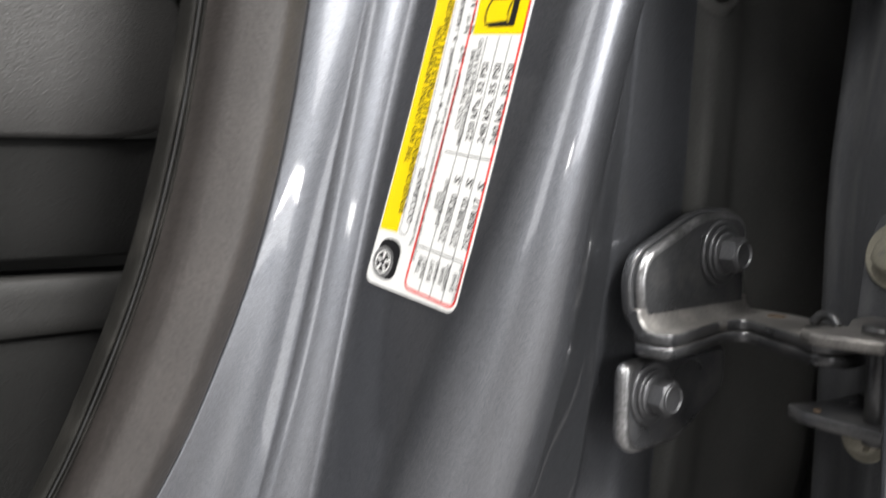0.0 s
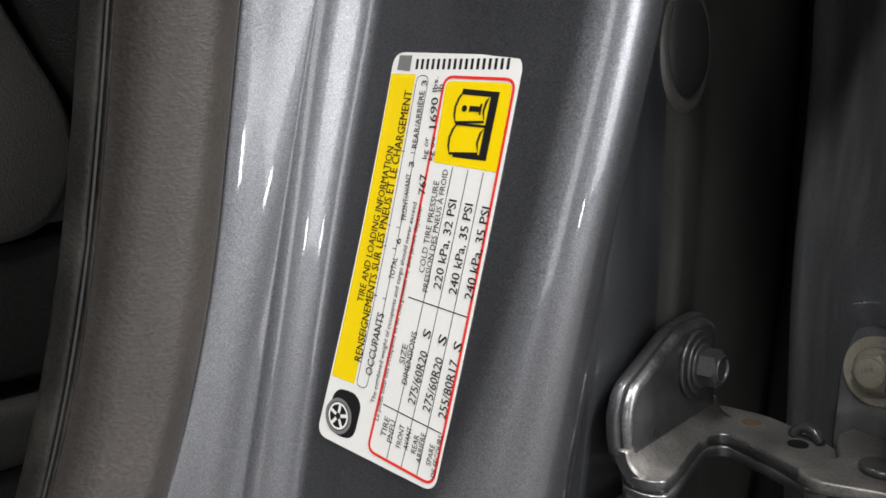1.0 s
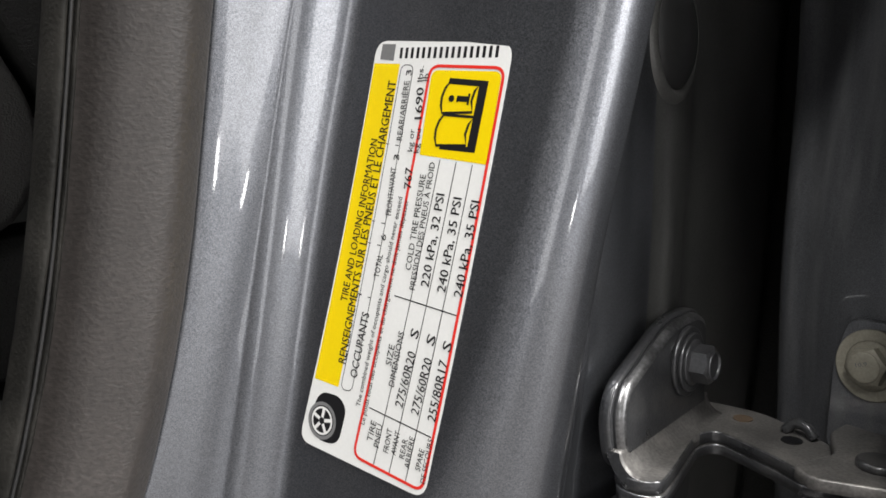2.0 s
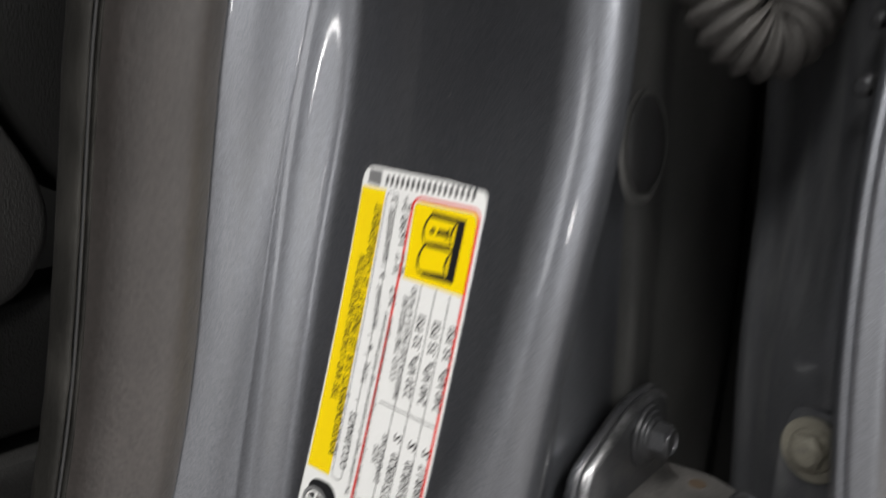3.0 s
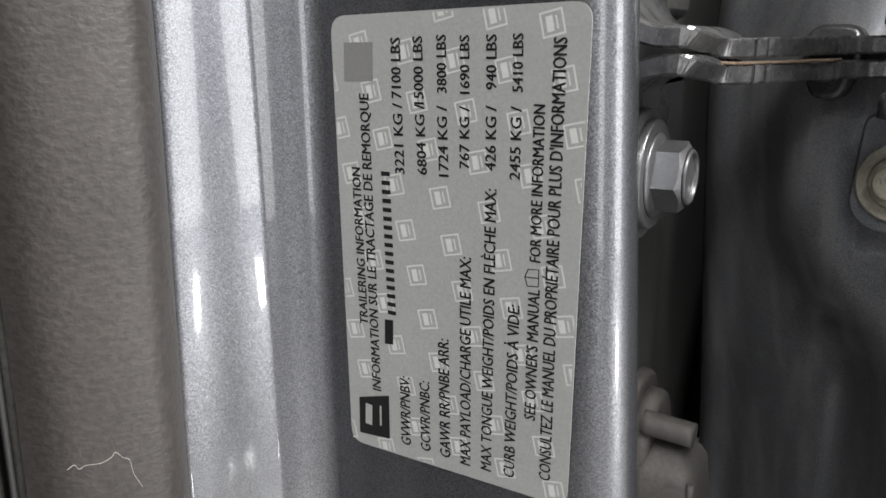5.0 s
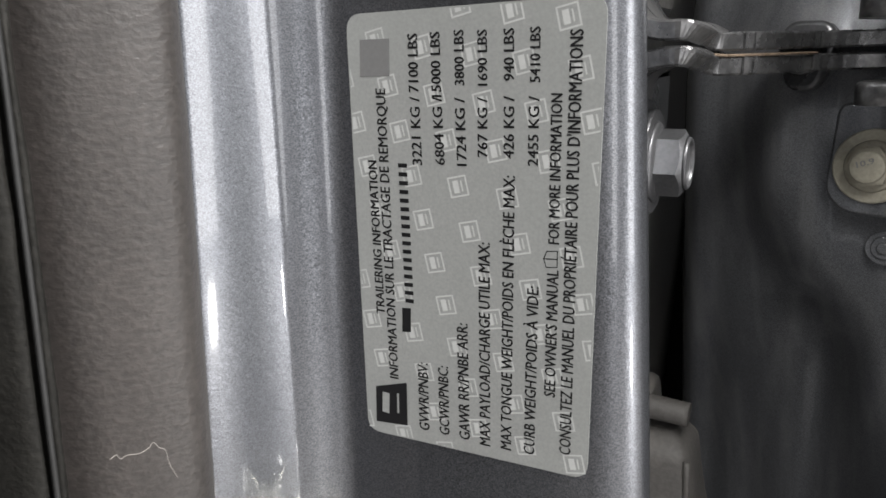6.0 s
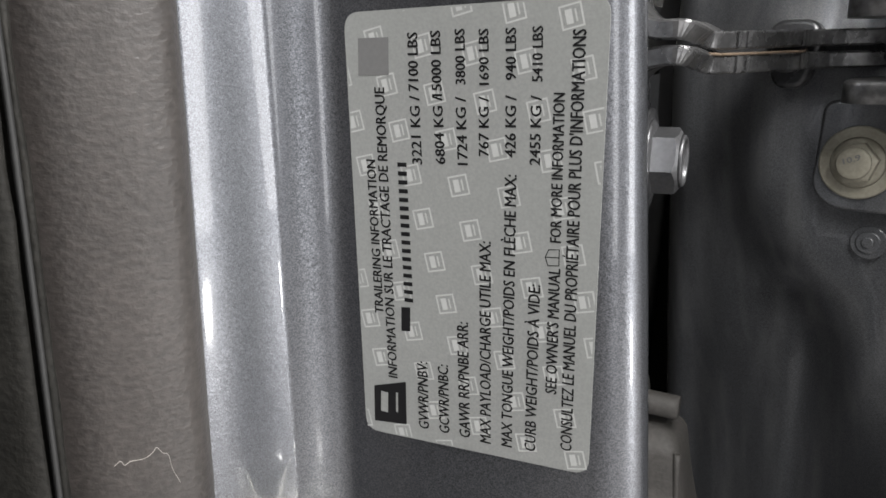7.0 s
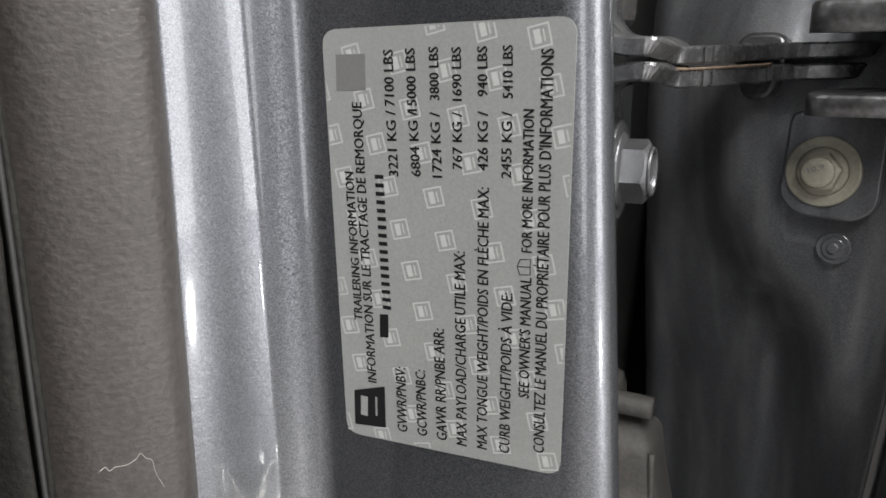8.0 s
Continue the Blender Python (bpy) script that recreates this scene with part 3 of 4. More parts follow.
def bow(points):
    """A sticker's outline in millimetres, bent as the pillar's hollow face bends it."""
    out = []
    for a, b in zip(points, points[1:] + points[:1]):
        a, b = Vector(a), Vector(b)
        n = max(1, int((b - a).length / 12))
        out += [a + (b - a) * k / n for k in range(n)]
    return [Vector((p.x + (1 - (p.y / 75 - 1) ** 2) * (1.5 - 0.8 * p.x / 58), p.y)) for p in out]


# tyre placard
PL = frame_of((-0.0217, -0.0334, 0.8545), (0.9856, 0.0935, -0.1406), (0.121, 0.1899, 0.9743))
PL = PL @ Matrix.Translation((0, 0, 0.0005))
PLACARD = thing("tyre_placard", (0.0, -0.02, 0.85), "white and yellow tyre pressure sticker on the painted pillar", "label")
part("film", rel(plate([p / 1000 for p in bow(rounded([(-1.6, -1.3), (58.7, -0.4), (59.5, 152.7), (2.0, 151.2)], 5.5, 6))], 0.0002, 0, PL), PLACARD), M_WHITE, PLACARD)
L1, L2, L3, L4 = 0.00026, 0.00032, 0.00038, 0.00044
patch("yellow_band", bow(rounded([(-0.2, 23.8), (12.2, 24.2), (14.2, 143.5), (2.2, 143.0)], 0.3, 2)), PLACARD, PL, M_YELLOW, L1, "solid yellow heading band")
printed("rounded_box", outline_ring(bow(rounded([(13.4, 24.0), (18.8, 24.4), (20.5, 143.4), (15.0, 143.2)], 2.5, 6)), 0.28), PLACARD, PL, M_INK, L1)
printed("red_border", outline_ring(bow(rounded([(25.6, 2.6), (57.4, 1.9), (57.8, 144.6), (28.0, 143.6)], 4.0, 6)), 1.05), PLACARD, PL, M_RED, L2, "thin red frame line")
patch("icon_ground", rounded([(30.4, 113.0), (57.8, 113.2), (57.2, 143.4), (29.0, 142.2)], [0.2, 0.2, 3.0, 3.0], 4), PLACARD, PL, M_YELLOW, L1, "yellow square with a manual symbol")
for a, b, c, d in ((35.3, 2.6, 38.6, 112.5), (42.6, 2.6, 45.4, 112.5), (50.0, 2.4, 52.0, 112.4)):
    patch("column_line", bow([(a - 0.16, b), (a + 0.16, b), (c + 0.16, d), (c - 0.16, d)]), PLACARD, PL, M_INK, L1)
stroke("row_line", 28.8, 21.7, 56.9, 20.7, 0.42, PLACARD, PL, M_INK, L1)
stroke("row_line", 30.8, 63.2, 58.0, 62.9, 0.42, PLACARD, PL, M_INK, L1)
stroke("tick", 14.2, 60.0, 16.0, 60.0, 0.3, PLACARD, PL, M_INK, L1)
for v in (59.8, 79.0, 87.0, 115.0):
    stroke("tick", 19.0, v, 20.6, v, 0.3, PLACARD, PL, M_INK, L1)
    stroke("tick", 14.6, v, 16.0, v, 0.3, PLACARD, PL, M_INK, L1)
# the wheel emblem
patch("emblem_ground", rounded([(1.2, 6.0), (8.0, 1.8), (17.8, 3.4), (18.6, 17.5), (14.5, 21.0), (4.2, 20.2)], 5.0, 6), PLACARD, PL, M_INK, L1, "black wheel emblem")
printed("tyre_ring", outline_ring([Vector((8.0, 9.6)) + p for p in circle(6.4, 32)], 1.3), PLACARD, PL, M_GREYINK, L2)
printed("rim_ring", outline_ring([Vector((8.0, 9.6)) + p for p in circle(4.9, 32)], 0.8), PLACARD, PL, M_WHITE, L3)
for k in range(5):
    a = 2 * math.pi * k / 5 + 0.3
    stroke("spoke", 8.0, 9.6, 8.0 + 4.6 * math.cos(a), 9.6 + 4.6 * math.sin(a), 1.3, PLACARD, PL, M_WHITE, L3)
patch("hub", [Vector((8.0, 9.6)) + p for p in circle(1.3, 16)], PLACARD, PL, M_INK, L4)
# the open book
page = [(36.6, 117.0), (35.6, 119.5), (35.4, 122.5), (36.2, 125.5), (37.6, 127.6)]
patch("book_cover", [(38.2, 115.9), (52.6, 116.4), (52.8, 140.0), (37.2, 140.0), (37.0, 138.0), (49.5, 138.0), (49.3, 118.0), (38.2, 117.6)], PLACARD, PL, M_INK, L2)
printed("book_page", outline_ring([Vector(p) for p in page + [(49.6, 127.9), (48.2, 125.4), (47.6, 122.0), (48.6, 118.4)]], 0.9), PLACARD, PL, M_INK, L3)
printed("book_page", outline_ring([Vector((p[0], p[1] + 11.0)) for p in page + [(49.6, 127.9), (48.2, 125.4), (47.6, 122.0), (48.6, 118.4)]], 0.9), PLACARD, PL, M_INK, L3)
patch("letter_dot", [Vector((39.4, 133.2)) + p for p in circle(1.15, 16)], PLACARD, PL, M_INK, L3)
stroke("letter_stem", 41.6, 133.4, 46.4, 133.5, 1.9, PLACARD, PL, M_INK, L3)
stroke("letter_serif", 46.3, 131.6, 46.3, 135.4, 0.8, PLACARD, PL, M_INK, L3)
stroke("letter_serif", 41.9, 132.2, 41.9, 133.5, 0.8, PLACARD, PL, M_INK, L3)
patch("grey_patch", [(4.8, 144.6), (11.2, 144.4), (11.0, 150.3), (4.8, 150.1)], PLACARD, PL, M_GREYINK, L1, "plain grey printed patch")


def placard_line(words, u0, v0, u1, v1, cap):
    small = cap < 3.2
    cap *= 0.82 if small else 0.96
    print_line(words, u0, v0, u1, v1, cap, PLACARD, PL, M_INK, L3, 0.006 if small else 0.022)


placard_line("TIRE AND LOADING INFORMATION", 9.8, 55.6, 10.6, 115.9, 3.3)
placard_line("RENSEIGNEMENTS SUR LES PNEUS ET LE CHARGEMENT", 14.4, 33.3, 14.3, 137.3, 3.7)
placard_line("OCCUPANTS", 20.9, 29.8, 21.3, 54.1, 3.5)
placard_line("TOTAL", 22.6, 67.6, 22.6, 76.0, 3.0)
placard_line("6", 22.6, 81.1, 22.4, 83.3, 2.8)
placard_line("FRONT/AVANT", 22.9, 90.3, 21.4, 107.3, 2.9)
placard_line("3", 21.9, 109.9, 21.7, 112.0, 2.9)
placard_line("REAR/ARRIÈRE", 21.6, 116.9, 20.2, 137.8, 2.9)
placard_line("3", 20.5, 139.7, 20.3, 141.7, 2.9)
placard_line("The combined weight of occupants and cargo should never exceed", 24.7, 20.5, 26.5, 97.4, 2.3)
placard_line("Le poids total des occupants et du chargement ne doit jamais dépasser", 28.2, 14.9, 29.4, 96.9, 2.3)
placard_line("767", 29.5, 100.9, 28.6, 108.2, 3.2)
placard_line("kg or", 27.1, 113.7, 26.3, 121.5, 2.7)
placard_line("kg ou", 29.9, 113.5, 29.1, 121.8, 2.7)
placard_line("1690", 28.5, 125.2, 27.0, 136.0, 3.2)
placard_line("lbs.", 25.9, 138.0, 25.3, 143.3, 2.7)
placard_line("lb", 28.2, 138.3, 28.1, 140.8, 2.7)
placard_line("COLD TIRE PRESSURE", 35.9, 73.3, 34.8, 106.6, 3.0)
placard_line("PRESSION DES PNEUS À FROID", 39.1, 67.0, 37.7, 111.2, 2.8)
placard_line("220 kPa, 32 PSI", 44.6, 69.2, 44.0, 101.2, 3.5)
placard_line("240 kPa, 35 PSI", 51.6, 69.0, 51.1, 101.0, 3.5)
placard_line("240 kPa, 35 PSI", 58.5, 68.9, 58.3, 101.1, 3.5)
placard_line("SIZE", 35.1, 38.9, 35.1, 46.2, 3.1)
placard_line("DIMENSIONS", 38.0, 32.1, 38.1, 51.8, 3.0)
placard_line("275/60R20", 43.2, 26.1, 44.5, 46.1, 3.5)
placard_line("S", 44.0, 50.9, 44.3, 53.9, 3.5)
placard_line("275/60R20", 50.3, 25.8, 51.6, 45.9, 3.5)
placard_line("S", 51.0, 50.4, 51.5, 53.8, 3.5)
placard_line("255/80R17", 57.5, 25.9, 57.9, 47.0, 3.5)
placard_line("S", 57.9, 50.3, 58.3, 53.3, 3.5)
placard_line("TIRE", 32.9, 10.2, 33.4, 17.8, 3.0)
placard_line("PNEU", 36.4, 9.3, 36.2, 17.6, 2.9)
placard_line("FRONT", 40.8, 9.0, 40.8, 17.6, 2.8)
placard_line("AVANT", 44.1, 9.5, 44.3, 17.9, 2.7)
placard_line("REAR", 47.9, 9.6, 47.9, 16.5, 2.7)
placard_line("ARRIÈRE", 50.7, 7.1, 50.6, 18.2, 2.6)
placard_line("SPARE", 55.2, 8.0, 55.4, 15.7, 2.6)
placard_line("DE SECOURS", 58.0, 4.7, 57.9, 20.1, 2.4)
bars(13.0, 145.3, 55.2, 147.8, 3.8, 17, PLACARD, PL, M_INK, L1)

# trailer label
TL = frame_of((0.0317, -0.0002, 1.2956), (0.9998, 0.0, 0.019), (-0.019, 0.0, 0.9998)) @ Matrix.Translation((0, 0, 0.0005))
TRAILER = thing("trailer_label", (0.06, -0.002, 1.295), "silver trailer weight information sticker on the painted pillar", "label")
QUAD = [(-0.7, -1.0), (61.9, -0.8), (65.5, 109.2), (1.7, 109.4)]
part("film", rel(plate(rounded([(a / 1000, b / 1000) for a, b in QUAD], 0.0042, 6), 0.0002, 0, TL), TRAILER), M_SILVER, TRAILER)


def label_line(words, u0, v0, u1, v1, cap):
    print_line(words, u0, v0, u1, v1, cap, TRAILER, TL, M_INK, L3)


label_line("TRAILERING INFORMATION", 7.4, 34.1, 7.9, 74.4, 2.5)
label_line("INFORMATION SUR LE TRACTAGE DE REMORQUE", 10.4, 16.2, 11.7, 91.8, 2.7)
label_line("GVWR/PNBV:", 19.1, 2.8, 19.6, 22.1, 3.0)
label_line("3221 KG /", 20.9, 73.7, 21.0, 89.7, 2.6)
label_line("7100 LBS", 20.9, 90.8, 21.3, 103.9, 2.6)
label_line("GCWR/PNBC:", 25.1, 2.8, 25.5, 22.2, 2.9)
label_line("6804 KG /", 27.1, 73.9, 26.9, 89.6, 2.5)
label_line("15000 LBS", 26.9, 89.6, 27.1, 104.0, 2.5)
label_line("GAWR RR/PNBE ARR:", 31.0, 2.7, 31.5, 34.6, 3.0)
label_line("1724 KG /", 32.8, 73.8, 32.8, 89.3, 2.5)
label_line("3800 LBS", 32.9, 92.1, 33.1, 104.1, 2.4)
label_line("MAX PAYLOAD/CHARGE UTILE MAX:", 36.7, 2.3, 38.1, 55.7, 2.9)
label_line("767 KG /", 38.1, 75.9, 38.5, 89.2, 2.4)
label_line("1690 LBS", 38.6, 91.9, 38.8, 103.8, 2.3)
label_line("MAX TONGUE WEIGHT/POIDS EN FLÈCHE MAX:", 42.4, 2.5, 44.8, 71.8, 2.8)
label_line("426 KG /", 44.6, 75.8, 45.0, 89.4, 2.5)
label_line("940 LBS", 45.0, 92.8, 45.2, 103.7, 2.4)
label_line("CURB WEIGHT/POIDS À VIDE:", 48.6, 2.6, 50.2, 46.2, 2.8)
label_line("2455 KG /", 50.3, 74.2, 50.8, 89.3, 2.4)
label_line("5410 LBS", 51.0, 92.3, 51.2, 103.7, 2.3)
label_line("SEE OWNER'S MANUAL", 54.0, 19.2, 55.0, 50.6, 2.7)
label_line("FOR MORE INFORMATION", 55.1, 56.8, 56.0, 89.8, 2.5)
label_line("CONSULTEZ LE MANUEL DU PROPRIÉTAIRE POUR PLUS D'INFORMATIONS", 57.8, 4.7, 60.5, 102.6, 2.8)
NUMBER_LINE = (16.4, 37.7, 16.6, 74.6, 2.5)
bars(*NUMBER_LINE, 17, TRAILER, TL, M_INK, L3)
patch("black_block", [(12.4, 30.0), (15.0, 30.2), (15.4, 36.8), (12.8, 36.6)], TRAILER, TL, M_INK, L2)
patch("grey_patch", [(4.7, 94.8), (13.1, 94.7), (13.6, 103.3), (5.3, 103.4)], TRAILER, TL, M_GREYINK, L2, "plain grey printed patch")
patch("emblem_block", rounded([(2.3, 2.3), (12.3, 3.0), (12.8, 15.6), (2.9, 12.9)], 0.3, 2), TRAILER, TL, M_INK, L2, "black maker's emblem")
stroke("emblem_bar", 5.6, 5.6, 6.1, 11.6, 2.2, TRAILER, TL, M_SILVER, L3)
stroke("emblem_bar", 9.6, 6.2, 9.9, 12.0, 0.6, TRAILER, TL, M_SILVER, L3)
printed("book_mark", outline_ring([Vector(p) for p in ((52.0, 51.2), (54.6, 51.4), (54.7, 55.2), (52.2, 55.0), (51.4, 53.2))], 0.25), TRAILER, TL, M_INK, L2)
stroke("book_spine", 51.5, 53.2, 54.6, 53.3, 0.2, TRAILER, TL, M_INK, L2)


def clipped(poly):
    """Cuts a small polygon at the label's edge."""
    for i in range(4):
        a, b = Vector(QUAD[i]), Vector(QUAD[(i + 1) % 4])
        d = (b - a).normalized()
        nrm = Vector((-d.y, d.x))
        out = []
        for p, q in zip(poly, poly[1:] + poly[:1]):
            dp, dq = (p - a).dot(nrm) - 0.4, (q - a).dot(nrm) - 0.4
            if dp >= 0:
                out.append(p)
            if dp * dq < 0:
                out.append(p + (q - p) * dp / (dp - dq))
        poly = out
        if len(poly) < 3:
            return []
    return poly


for i in range(-8, 9):
    for j in range(-6, 8):
        c = Vector((23.0, 49.6)) + i * Vector((2.65, -10.7)) + j * Vector((9.9, 8.6))
        if not (-4 < c.x < 70 and -4 < c.y < 114):
            continue
        turn = Matrix.Rotation(0.2, 2)
        bm = bmesh.new()
        sq = [(-2.5, -2.5), (2.5, -2.5), (2.5, 2.5), (-2.5, 2.5)]
        quads = []
        for k in range(4):
            a, b = Vector(sq[k]), Vector(sq[(k + 1) % 4])
            quads.append([a, b, b * 0.84, a * 0.84])
        quads.append([Vector(p) for p in ((-1.3, -1.5), (0.2, -1.5), (0.2, 1.5), (-1.3, 1.5))])
        quads.append([Vector(p) for p in ((0.8, -1.3), (1.15, -1.3), (1.15, 1.3), (0.8, 1.3))])
        for q in quads:
            p = clipped([c + turn @ w for w in q])
            if len(p) >= 3:
                bm.faces.new([bm.verts.new((*w, 0)) for w in p])
        if len(bm.faces):
            printed("watermark", bm, TRAILER, TL, M_MARK, L1)
        else:
            bm.free()

# ---- striker ----
STRIKER = thing("door_striker", (0.063, -0.004, 1.218), "yellow zinc plated steel door striker with two bolts on the pillar", "striker")
SF = frame_of((0.0605, -0.0032, 1.2185), (1, 0, 0.03), (-0.03, 0, 1))
OUT = rounded([(-0.020, -0.037), (0.014, -0.037), (0.0265, -0.016), (0.0265, 0.014), (0.015, 0.037), (-0.012, 0.037), (-0.0255, 0.012), (-0.0255, -0.014)], 0.012, 5)
part("base_plate", rel(plate([(p.x * 1.02 - 0.0035, p.y * 1.03 - 0.0034) for p in OUT], 0.0026, 0.0016, SF), STRIKER), M_ZINC, STRIKER)
for k, v in enumerate((0.0205, -0.0205)):
    at = SF @ Matrix.Translation((-0.003, v - 0.003, 0.0026))
    b = part("bolt", rel(plate(circle(0.0074, 32), 0.0036, 0.0014, at), STRIKER), M_ZINC_BOLT, STRIKER, "round zinc bolt head")
    star = [Vector(((0.0036 if i % 2 else 0.0024) * math.cos(i * math.pi / 6), (0.0036 if i % 2 else 0.0024) * math.sin(i * math.pi / 6))) for i in range(12)]
    part("socket", plate(star, 0.0002, 0, STRIKER.matrix_basis.inverted() @ at @ Matrix.Translation((0, 0, 0.0036))), M_BOLT, b)
HOOP = [(-0.0165, 0.0015, 0.003), (-0.0165, 0.0015, 0.014), (-0.0165, 0.002, 0.026), (-0.0155, 0.0026, 0.0330), (-0.0115, 0.003, 0.0362),
        (0.0, 0.0045, 0.0368), (0.0095, 0.006, 0.0362), (0.0137, 0.0066, 0.0330), (0.0145, 0.006, 0.026), (0.0145, 0.005, 0.014), (0.0145, 0.004, 0.003)]
part("hoop", rel(tube([SF @ Vector(p) for p in HOOP], 0.0058, 16, 6), STRIKER), M_ZINC, STRIKER, "bent round steel hoop")
for x in (-0.0165, 0.0145):
    part("collar", rel(plate(circle(0.0080, 24), 0.0085, 0.0022, SF @ Matrix.Translation((x, 0.003, 0.003))), STRIKER), M_ZINC, STRIKER)
part("bridge", rel(box((0.038, 0.0125, 0.0075), SF @ Matrix.Translation((-0.001, 0.0035, 0.0055)), 0.0028), STRIKER), M_ZINC, STRIKER)

def two_tone_leaf(name, outline, thick, place, holder, edge, face):
    """A hinge leaf: a painted plate with a worn, bevelled rim."""
    rim = part(name, rel(plate(outline, thick, 0.0032, place), holder), edge, holder, "steel leaf with a worn rim")
    c = sum(outline, Vector((0, 0))) / len(outline)
    inner = [p + (c - p).normalized() * 0.0038 for p in outline]
    bm = plate(inner, 0.0003, 0.0001, place @ Matrix.Translation((0, 0, thick)))
    part("painted_face", rel(bm, holder), face, rim)


def edged(outline, thick, bevel, place):
    """A plate whose cut edge, bevel and flat take material slots 0, 1 and 2."""
    bm = plate(outline, thick, bevel)
    for f in bm.faces:
        f.normal_update()
        z = f.calc_center_median().z
        f.material_index = 0 if z < thick - bevel or f.normal.z < -0.5 else 2 if z > thick - 1e-6 else 1
        f.smooth = f.material_index != 2
    bm.transform(place)
    return bm


# ---- upper hinge ----
UP = thing("upper_hinge", (0.09, 0.06, 1.34), "grey painted steel upper door hinge bolted to the pillar", "hinge")
XU = 0.0835
# leaves stand on the pillar's side wall: u runs rearwards, v up, w outwards
WU = frame_of((XU, 0.0, 0.0), (0, 1, 0), (0, 0, 1))
leaf = rounded([(0.031, 1.3895), (0.0315, 1.357), (0.040, 1.3480), (0.060, 1.3480), (0.076, 1.353), (0.092, 1.358), (0.092, 1.3895)], [0.003, 0.009, 0.007, 0.008, 0.006, 0.006, 0.001], 5)
two_tone_leaf("lower_leaf", leaf, 0.0068, WU, UP, M_WORN, M_HINGE)
leaf = rounded([(0.029, 1.404), (0.092, 1.404), (0.092, 1.46), (0.052, 1.46), (0.029, 1.43)], 0.005, 4)
two_tone_leaf("upper_leaf", leaf, 0.0068, WU, UP, M_WORN, M_ARM)


def bent_arm(path, t=0.0047):
    """A flat steel arm that leaves its leaf in a tight bend and runs out to the pin: path gives x, z and the front edge's y."""
    path = spline(path, 5)
    rings = []
    for i, p in enumerate(path):
        a, b = path[max(i - 1, 0)], path[min(i + 1, len(path) - 1)]
        d = Vector((b.x - a.x, b.y - a.y)).normalized()
        n = Vector((-d.y, d.x)) * (t / 2)
        q, front, back, e = Vector((p.x, p.y)), p.z, p.z + 0.030, 0.0007
        ring = []
        for f, y in ((-1, front + e), (-0.75, front), (0.75, front), (1, front + e), (1, back), (-1, back)):
            ring.append((q.x + f * n.x, y, q.y + f * n.y))
        rings.append(ring)
    bm = loft(rings)
    for f in bm.faces:
        f.smooth = False
    return bm


LOWER = [(0.0895, 1.382, 0.029), (0.0908, 1.3875, 0.0275), (0.0945, 1.3915, 0.0268), (0.100, 1.3932, 0.0262), (0.1055, 1.3933, 0.0262), (0.1082, 1.3918, 0.034), (0.1096, 1.3908, 0.043),
         (0.112, 1.3905, 0.048), (0.1195, 1.3905, 0.061), (0.1315, 1.3905, 0.083), (0.148, 1.3905, 0.093), (0.160, 1.3905, 0.098), (0.174, 1.3905, 0.103), (0.188, 1.3905, 0.108)]
UPPER = [(0.0895, 1.414, 0.029), (0.0905, 1.4065, 0.0275), (0.0940, 1.4014, 0.0268), (0.0995, 1.3994, 0.0262), (0.1055, 1.3992, 0.0262), (0.1084, 1.3978, 0.034), (0.1096, 1.3968, 0.043),
         (0.112, 1.3965, 0.048), (0.1195, 1.3966, 0.061), (0.1315, 1.3967, 0.083), (0.148, 1.3967, 0.093), (0.160, 1.3967, 0.098), (0.174, 1.3967, 0.103), (0.188, 1.3967, 0.108)]
part("lower_arm", rel(bent_arm(LOWER), UP), M_HINGE_EDGE, UP, "worn bare steel edge")
part("upper_arm", rel(bent_arm(UPPER), UP), M_HINGE_EDGE, UP, "worn bare steel edge")
# rust in the joint and forging seams across the arms' edges
for a, b in zip(LOWER[6:9], LOWER[7:10]):
    p, q = Vector((a[0], a[2] - 0.0002, a[1] + 0.0026)), Vector((b[0], b[2] - 0.0002, b[1] + 0.0026))
    part("rust_line", rel(tube([p, p.lerp(q, 0.5), q], 0.0004, 6, 3), UP), M_RUST, UP, "thin line of rust")
for x, y in ((0.1158, 0.0542), (0.1178, 0.0578), (0.1312, 0.0815), (0.1322, 0.0830)):
    for z in (1.3905, 1.3967):
        part("forging_seam", rel(box((0.0007, 0.0022, 0.0044), pose(x, y, z, 0, 0, -32), 0.0003), UP), M_HINGE_EDGE, UP)
bolt(UP.matrix_basis.inverted() @ frame_of((XU + 0.0070, 0.0410, 1.3667), (0, 1, 0), (0, 0, 1)), UP, M_BOLT, 0.0136, 0.0088, 0.0072, 0.0022, True, 0.0046)
# door side of the upper hinge
part("door_knuckle", rel(plate(rounded([(0.140, 0.066), (0.19, 0.060), (0.19, 0.10), (0.150, 0.098), (0.141, 0.082)], 0.006, 4), 0.0085, 0.0015, Matrix.Translation((0, 0, 1.4015))), UP), M_WORN, UP)
part("door_knuckle", rel(plate(rounded([(0.141, 0.068), (0.19, 0.062), (0.19, 0.10), (0.152, 0.098), (0.142, 0.082)], 0.006, 4), 0.0060, 0.0012, Matrix.Translation((0, 0, 1.3795))), UP), M_WORN, UP)
part("pin", rel(plate(circle(0.006, 24), 0.05, 0.001, Matrix.Translation((0.172, 0.078, 1.372))), UP), M_BOLT, UP)


def door_frame(x, y, z):
    """A frame on the door's end panel: u across, v up, w towards the pillar's front."""
    n = Vector((-0.28, -0.955, 0.09)).normalized()
    u = Vector((0, 0, 1)).cross(n)
    u = -u if u.x < 0 else u
    v = n.cross(u)
    return frame_of((x, y, z), u, v if v.z > 0 else -v)


